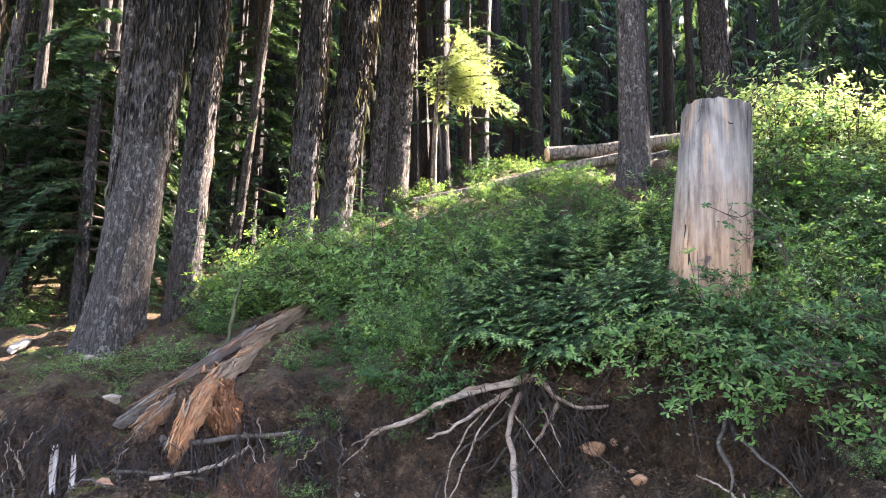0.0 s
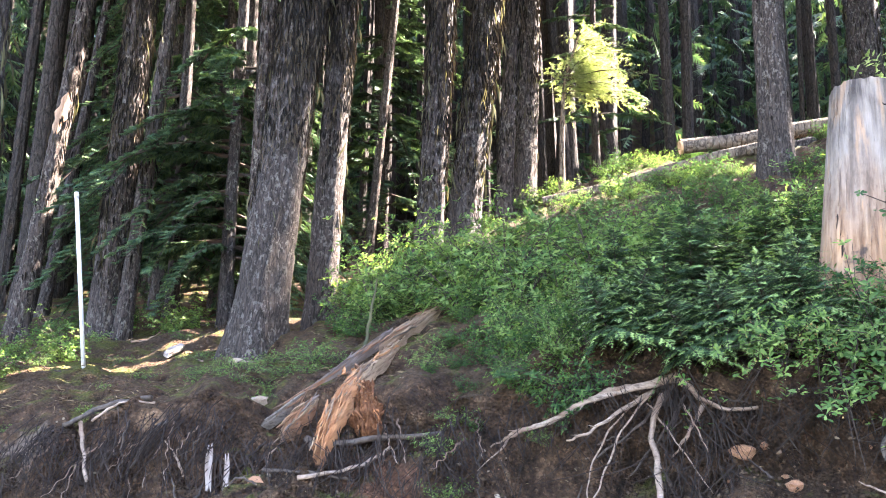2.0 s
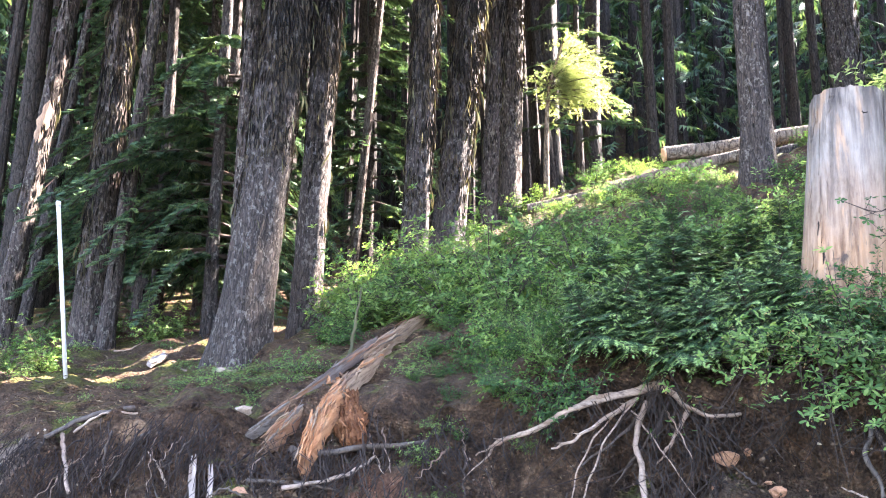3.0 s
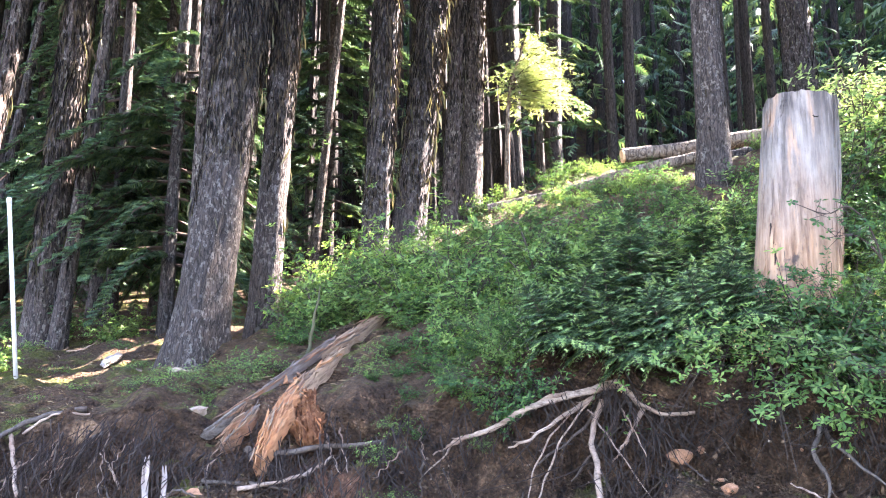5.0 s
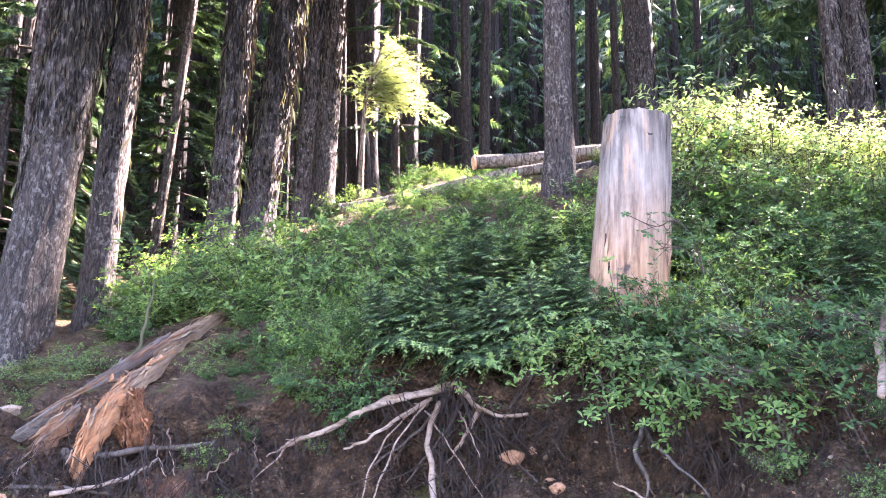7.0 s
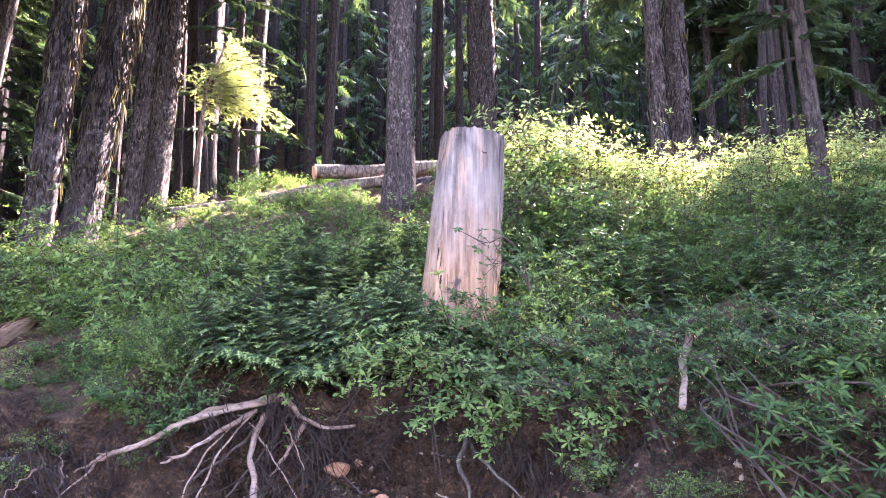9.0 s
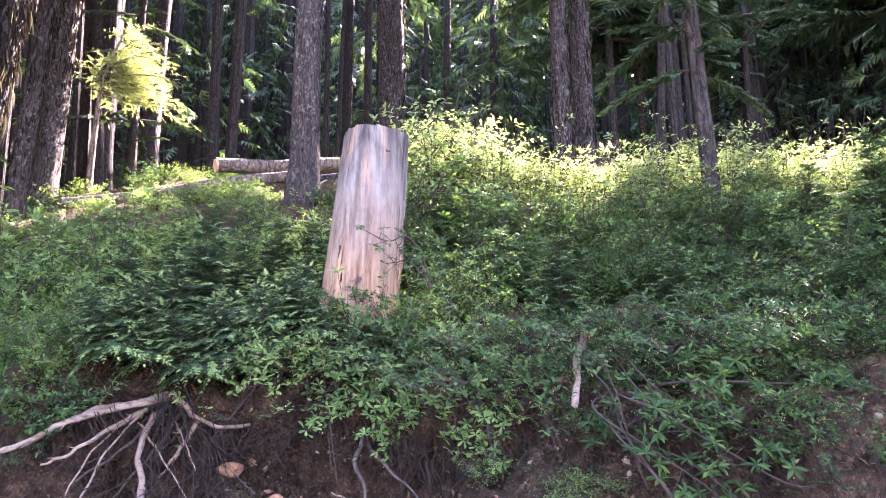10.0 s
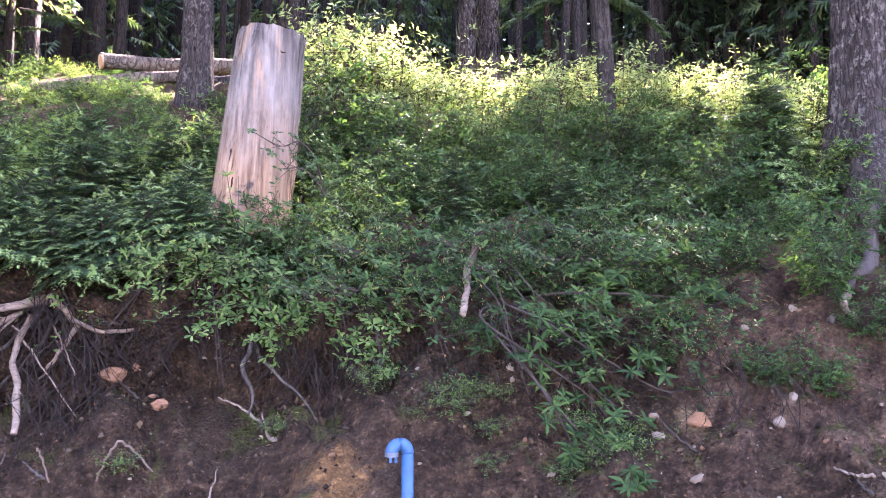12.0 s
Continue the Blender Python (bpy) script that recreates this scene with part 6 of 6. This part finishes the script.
# ---- the rotten log ----
def torn_strip(points, widths, thick, rng, rag=0.12, fibre=0.03, across=22):
    """A thick strip of rotted wood through points: fibrous on top, ragged at its lower end. Returns soup, top grid and line."""
    line = bend(points, 10)
    nl = len(line)
    wd = np.interp(np.linspace(0, 1, nl), np.linspace(0, 1, len(widths)), widths)
    out = np.array((-0.1, -0.65, 0.75))
    tan = np.gradient(line, axis=0)
    side = np.cross(tan, out)
    side /= np.linalg.norm(side, axis=1)[:, None]
    if side[0][0] < 0:
        side = -side
    o = rng.uniform(0, 50)
    top = np.zeros((nl, across, 3))
    for i in range(nl):
        k = i / (nl - 1)
        for j in range(across):
            q = j / (across - 1) * 2 - 1
            edge = 1 + 0.35 * noise.noise(Vector((k * 9 + o, q * 0.7, 3)))
            lift = 0.5 * wd[i] * (1 - q * q) + fibre * (noise.noise(Vector((q * 6 + o, k * 2, 1))) + 0.7 * noise.noise(Vector((q * 15, k * 5 + o, 8))) + 0.6 * noise.noise(Vector((q * 5, k * 17 + o, 2))))
            lift -= 1.6 * fibre * max(0.0, noise.noise(Vector((q * 3.5 + o, k * 6, 9))) - 0.05)
            tail = rag * (k ** 5 + (1 - k) ** 8) * noise.noise(Vector((q * 5 + o, 0.4, 2.2)))
            top[i, j] = line[i] + side[i] * (wd[i] * q * edge) + out * lift + tan[i] / (np.linalg.norm(tan[i]) + 1e-9) * tail
    idx = np.arange(nl * across).reshape(nl, across)
    q4 = np.stack([idx[:-1, :-1], idx[:-1, 1:], idx[1:, 1:], idx[1:, :-1]], -1).reshape(-1, 4)
    f = np.concatenate([q4[:, [0, 1, 2]], q4[:, [0, 2, 3]]])
    rim = []
    for ring in (idx[0], idx[-1], idx[:, 0], idx[:, -1]):
        for a0, a1 in zip(ring[:-1], ring[1:]):
            rim += [(a0, a1, a1 + nl * across), (a0, a1 + nl * across, a0 + nl * across)]
    s = Soup()
    s.add(np.concatenate([top.reshape(-1, 3), (top - out * thick).reshape(-1, 3)]), np.concatenate([f, f + nl * across, np.array(rim)]))
    return s, top, tan


def rotten_log():
    rng = np.random.RandomState(43)
    a = np.array((-1.25, 8.3, 2.60))
    t = thing("rotten_log", tuple(a), "split rotten log, orange inside, bleached grey along its ridge", "log")
    loc = lambda pts: [np.array(p) - a for p in pts]

    def slivers(top, tan, count, materials, width, lengths, skew, lift=0.012):
        for k in range(count):
            i, j = rng.randint(1, len(top) - 1), rng.randint(0, top.shape[1])
            d = tan[i] / (np.linalg.norm(tan[i]) + 1e-9) + rng.normal(size=3) * skew
            p = top[i, j] + np.array((-0.1, -0.65, 0.75)) * lift * rng.uniform(0.2, 1.3)
            ln = rng.uniform(*lengths)
            s = Soup()
            splinter(s, p - d * ln * 0.5, p + d * ln * 0.5, rng.uniform(0.3, 1.0) ** 2 * width, rng.uniform(0.003, 0.009), rng)
            part("sliver", s.mesh("sliver", materials[k % len(materials)]), t)

    # the long ridge: grey and cracked low down, tan and open towards the top
    s, top, tan = torn_strip(loc([(-1.62, 7.35, 2.24), (-1.80, 6.75, 2.0), (-1.97, 6.25, 1.74), (-2.16, 6.14, 1.58), (-2.32, 6.08, 1.45)]), (0.030, 0.026, 0.024, 0.030, 0.014), 0.06, rng, 0.10, 0.020)
    part("ridge", s.mesh("ridge", M_RIDGE), t, "bleached grey ridge of old wood")
    slivers(top, tan, 36, (M_RIDGE, M_LOGBODY, M_RIDGE), 0.014, (0.12, 0.45), 0.06)
    s, top, tan = torn_strip(loc([(-1.20, 8.45, 2.68), (-1.42, 7.90, 2.44), (-1.58, 7.45, 2.25), (-1.68, 7.05, 2.08)]), (0.055, 0.062, 0.052, 0.036), 0.08, rng, 0.14, 0.026)
    part("body", s.mesh("body", M_LOGTAN), t, "dry tan upper length, split open")
    slivers(top, tan, 46, (M_LOGTAN, M_RIDGE, M_LOGTAN, M_LOGBODY), 0.016, (0.12, 0.55), 0.06)
    # a band of torn fibres turning down into the fresh slab
    s, top, tan = torn_strip(loc([(-1.50, 7.05, 2.13), (-1.60, 6.70, 1.97), (-1.68, 6.40, 1.82), (-1.73, 6.20, 1.70)]), (0.030, 0.046, 0.050, 0.060), 0.08, rng, 0.10, 0.026)
    part("fibre_band", s.mesh("fibre_band", M_LOGTAN), t, "torn tan fibres")
    slivers(top, tan, 50, (M_LOGTAN, M_ROTTEN, M_LOGBODY), 0.013, (0.07, 0.30), 0.12)
    s, top, tan = torn_strip(loc([(-1.72, 6.30, 1.77), (-1.74, 6.02, 1.62), (-1.77, 5.87, 1.46), (-1.82, 5.76, 1.27)]), (0.066, 0.078, 0.068, 0.036), 0.09, rng, 0.16, 0.024)
    part("slab", s.mesh("slab", M_ROTTEN), t, "fresh orange split face")
    slivers(top, tan, 46, (M_ROTTEN, M_ROTTEN, M_LOGTAN), 0.010, (0.05, 0.20), 0.09)
    # crumbling orange heart on one side, the hollow brown shell on the other
    s, top, tan = torn_strip(loc([(-1.62, 6.35, 1.76), (-1.58, 6.16, 1.62), (-1.54, 6.02, 1.50), (-1.53, 5.95, 1.42)]), (0.065, 0.10, 0.115, 0.075), 0.09, rng, 0.06, 0.055)
    part("heartwood", s.mesh("heartwood", M_HEART), t, "crumbling red-orange heartwood")
    slivers(top, tan, 44, (M_HEART, M_ROTTEN, M_HEART), 0.009, (0.02, 0.08), 0.6, 0.015)
    s, top, tan = torn_strip(loc([(-1.92, 6.25, 1.70), (-2.00, 6.10, 1.58), (-2.08, 6.02, 1.46), (-2.14, 5.98, 1.36)]), (0.030, 0.055, 0.070, 0.050), 0.05, rng, 0.08, 0.030)
    part("shell", s.mesh("shell", M_LOGBODY), t, "hollow brown shell of the log's end")
    slivers(top, tan, 34, (M_LOGBODY, M_RIDGE, M_LOGTAN), 0.014, (0.06, 0.22), 0.20)
    # red crumbs lying between the ridge and the fibres
    for k in range(60):
        x, y = -1.80 + rng.normal() * 0.07, 6.42 + rng.normal() * 0.13
        p, d = np.array((x, y, gz(x, y) + rng.uniform(0.02, 0.08))) - a, rng.normal(size=3)
        d *= rng.uniform(0.015, 0.045) / np.linalg.norm(d)
        s = Soup()
        splinter(s, p - d, p + d, rng.uniform(0.004, 0.016), 0.007, rng)
        part("chip", s.mesh("chip", (M_ROTTEN, M_ROTTEN, M_LOGBODY)[k % 3]), t)


rotten_log()


# ---- stones and clods on the bank ----
def stone_mesh(seed, material, flat=0.7):
    rng = np.random.RandomState(seed)
    bm = bmesh.new()
    bmesh.ops.create_icosphere(bm, subdivisions=2, radius=1)
    ph = rng.uniform(0, 6, 6)
    for v in bm.verts:
        c = v.co
        k = 1 + 0.22 * math.sin(2.3 * c.x + ph[0]) * math.sin(2.9 * c.y + ph[1]) + 0.16 * math.sin(4.1 * c.z + ph[2] + 2 * c.x) + 0.08 * math.sin(7 * c.y + ph[3])
        v.co = Vector((c.x * k, c.y * k * 0.8, c.z * k * flat))
    me = bpy.data.meshes.new("stone")
    bm.to_mesh(me)
    bm.free()
    me.materials.append(material)
    return me


def on_bank(x, y, off=0.0):
    return gz(x, y) + off


for k, (x, y, z, r, m, lab) in enumerate((
        (1.03, 5.87, 1.31, 0.065, M_STONE_ORANGE, "ochre stone"), (1.26, 5.58, 1.12, 0.04, M_STONE_ORANGE, "ochre stone"), (1.16, 5.85, 1.35, 0.03, M_STONE_ORANGE, "small ochre stone"),
        (-2.18, 5.58, 1.07, 0.06, M_STONE_ORANGE, "rounded ochre stone"), (-2.45, 6.18, 1.60, 0.085, M_STONE, "flat grey stone"), (-4.60, 9.11, 2.19, 0.12, M_PALEWOOD, "pale bare stone"),
        (-3.50, 8.34, 2.00, 0.13, M_STONE, "pale stone"), (4.28, 3.37, 1.08, 0.042, M_STONE, "pale stone"), (3.73, 3.80, 1.10, 0.03, M_STONE, "pale stone"), (3.69, 3.73, 1.0, 0.028, M_STONE, "pale stone"),
        (3.74, 3.48, 0.79, 0.032, M_STONE, "pale stone"), (4.40, 3.37, 1.22, 0.03, M_STONE, "pale stone"), (3.95, 3.67, 1.08, 0.06, M_STONE_ORANGE, "ochre stone"), (1.27, 5.58, 1.13, 0.04, M_STONE_ORANGE, "ochre stone"),
        (4.71, 3.59, 1.74, 0.03, M_STONE, "pale stone"), (4.47, 3.76, 1.62, 0.025, M_STONE, "pale stone"), (1.03, 6.03, 1.72, 0.05, M_STONE, "pale stone"))):
    ob = new("stone", stone_mesh(500 + k, m, 0.55 if r > 0.08 else 0.75))
    ob.matrix_basis = pose(x, y, z, 20, 10 * (k % 3), 53 * k) @ Matrix.Diagonal((r * 1.25, r, r, 1))
    tagged(ob, lab + " lodged in the dirt bank", "stone", "bank stones")

SHAPES = [stone_mesh(540 + k, m) for k, m in enumerate((M_STONE, M_STONE_ORANGE, M_PEBBLE, M_CLOD))]
rng = np.random.RandomState(46)
for k in range(295):
    x = rng.uniform(-4.5, 5.4) if k % 3 else rng.uniform(2.6, 5.4)
    y = np.interp(x, FOOT[:, 0], FOOT[:, 1]) + rng.uniform(0.25, 1.35) * (1.0 if x < 1 else 1.35)
    r = 0.005 + 0.019 * rng.uniform() ** 3
    ob = new("stone", SHAPES[rng.randint(3)])
    ob.matrix_basis = pose(x, y, gz(x, y) + r * 0.3, rng.uniform(-40, 40), rng.uniform(-40, 40), rng.uniform(0, 360)) @ Matrix.Diagonal((r * 1.2, r, r, 1))
    tagged(ob, "small stone lodged in the dirt bank", "stone", "small bank stones")

clods = Soup()
cv = np.array([(1, 0, 0), (-1, 0, 0), (0, 1, 0), (0, -1, 0), (0, 0, 1), (0, 0, -1)], float)
cf = np.array([(0, 2, 4), (2, 1, 4), (1, 3, 4), (3, 0, 4), (2, 0, 5), (1, 2, 5), (3, 1, 5), (0, 3, 5)])
for _ in range(19000):
    x = rng.uniform(-5.2, 6.2)
    y = np.interp(x, FOOT[:, 0], FOOT[:, 1]) + rng.uniform(0.1, 1.5) * (1.0 if x < 1 else 1.4)
    r = 0.003 + 0.017 * rng.uniform() ** 4
    a = rng.uniform(0, 6.28)
    rot = np.array([(math.cos(a), -math.sin(a), 0), (math.sin(a), math.cos(a), 0), (0, 0, 1)])
    clods.add((cv * rng.uniform(0.5, 1.4, 3) * r * rng.uniform(0.55, 1.35, (len(cv), 1)) + rng.normal(size=cv.shape) * 0.2 * r) @ rot.T + (x, y, gz(x, y) - 0.005), cf)
tagged(new("soil_clods", clods.mesh("soil_clods", M_CLOD)), "loose dark clods of soil on the bank face", "soil", kind="stuff")

# dry needles, twigs and bark bits over the bank and the forest floor
litter = Soup()
n = 17000
x = rng.uniform(-8, 6.5, n)
s_off = np.where(np.arange(n) % 2, rng.uniform(0.2, 2.6, n), rng.uniform(0.3, 6.5, n))
y = np.interp(x, FOOT[:, 0], FOOT[:, 1]) + s_off
at = np.stack([x, y, ground_z(x, y) + 0.012], -1)
ang = rng.uniform(0, 6.28, n)
scatter_leaves(litter, LEAF4, LEAF4_F, at, np.stack([np.cos(ang), np.sin(ang), rng.normal(size=n) * 0.35], -1), np.array([0, -0.5, 1.0]) + 0.4 * rng.normal(size=(n, 3)),
               rng.uniform(0.02, 0.11, n) * np.where(s_off < 1.7, 0.42, 1.0), rng.uniform(0.006, 0.020, n) * np.where(s_off < 1.7, 0.5, 1.0))
tagged(new("forest_litter", litter.mesh("forest_litter", M_LITTER)), "dry bark bits, twigs and needles on the soil", "litter", kind="stuff")

# fallen sticks on the forest floor
for k in range(60):
    x = rng.uniform(-8.5, -1.8) if k < 34 else rng.uniform(-4.5, 4.5)
    y = np.interp(x, FOOT[:, 0], FOOT[:, 1]) + (rng.uniform(1.9, 8.0) if k < 34 else rng.uniform(0.4, 1.3))
    a, ln = rng.uniform(0, 3.14), rng.uniform(0.15, 0.7 if k < 34 else 0.3)
    pts = []
    for f in (-0.5, 0.0, 0.5):
        px, py = x + f * ln * math.cos(a), y + f * ln * math.sin(a)
        pts.append((px, py, gz(px, py) + 0.012))
    branch("stick", pts, rng.uniform(0.006, 0.016), 0.004, (M_GREYWOOD, M_DARKROOT, M_TWIG)[k % 3], "dry fallen stick on the forest soil", "stick", "sticks", 6, seed=400 + k, knots=k % 3)

# the lichen-covered thin stem by the log
branch("bare_stem", [(-1.90, 7.30, 2.02), (-1.87, 7.33, 2.22), (-1.84, 7.35, 2.45), (-1.80, 7.38, 2.72)], 0.022, 0.007, M_LICHEN, "thin stem thickly coated with pale lichen", "stem", seed=70)




# ---- the torn scar on the leaning conifer ----
def bark_scar():
    s = Soup()
    n, m = 14, 9
    v = []
    for i in range(n):
        u = i / (n - 1)
        w = 0.075 * math.sin(math.pi * min(1, u * 0.9 + 0.08)) ** 0.6 * (1 + 0.25 * math.sin(17 * u))
        for j in range(m):
            q = j / (m - 1) * 2 - 1
            v.append((q * w + 0.10 * u - 0.05, -0.02 * (1 - q * q) - 0.004 * math.sin(9 * q + 3 * u), 0.62 * u + 0.03 * math.sin(5 * q)))
    for i in range(n - 1):
        for j in range(m - 1):
            p = i * m + j
            s.f.append(np.array([(p, p + 1, p + m + 1), (p, p + m + 1, p + m)]))
    s.v.append(np.array(v))
    me = mesh_np("scar", np.array(v), np.concatenate(s.f), M_SCAR, True)
    return me


M_SCAR = mat("torn_pale_wood", wood_build((0.16, 0.085, 0.048), (0.36, 0.235, 0.15), (0.30, 0.16, 0.09), (1, 1, 0.12), 22, 0.5), 0.8, 0.2)
leaner = [o for o in scene.objects if o.get("label", "").startswith("leaning conifer with a torn")][0]
ob = part("scar", bark_scar(), leaner, "torn pale scar")
up = 5.42 - leaner.location.z
ob.matrix_basis = Matrix.Translation((0.081 * up + 0.57 * 0.118, 0.059 * up - 0.82 * 0.118, up)) @ pose(0, 0, 0, 0, 3, 34.7)
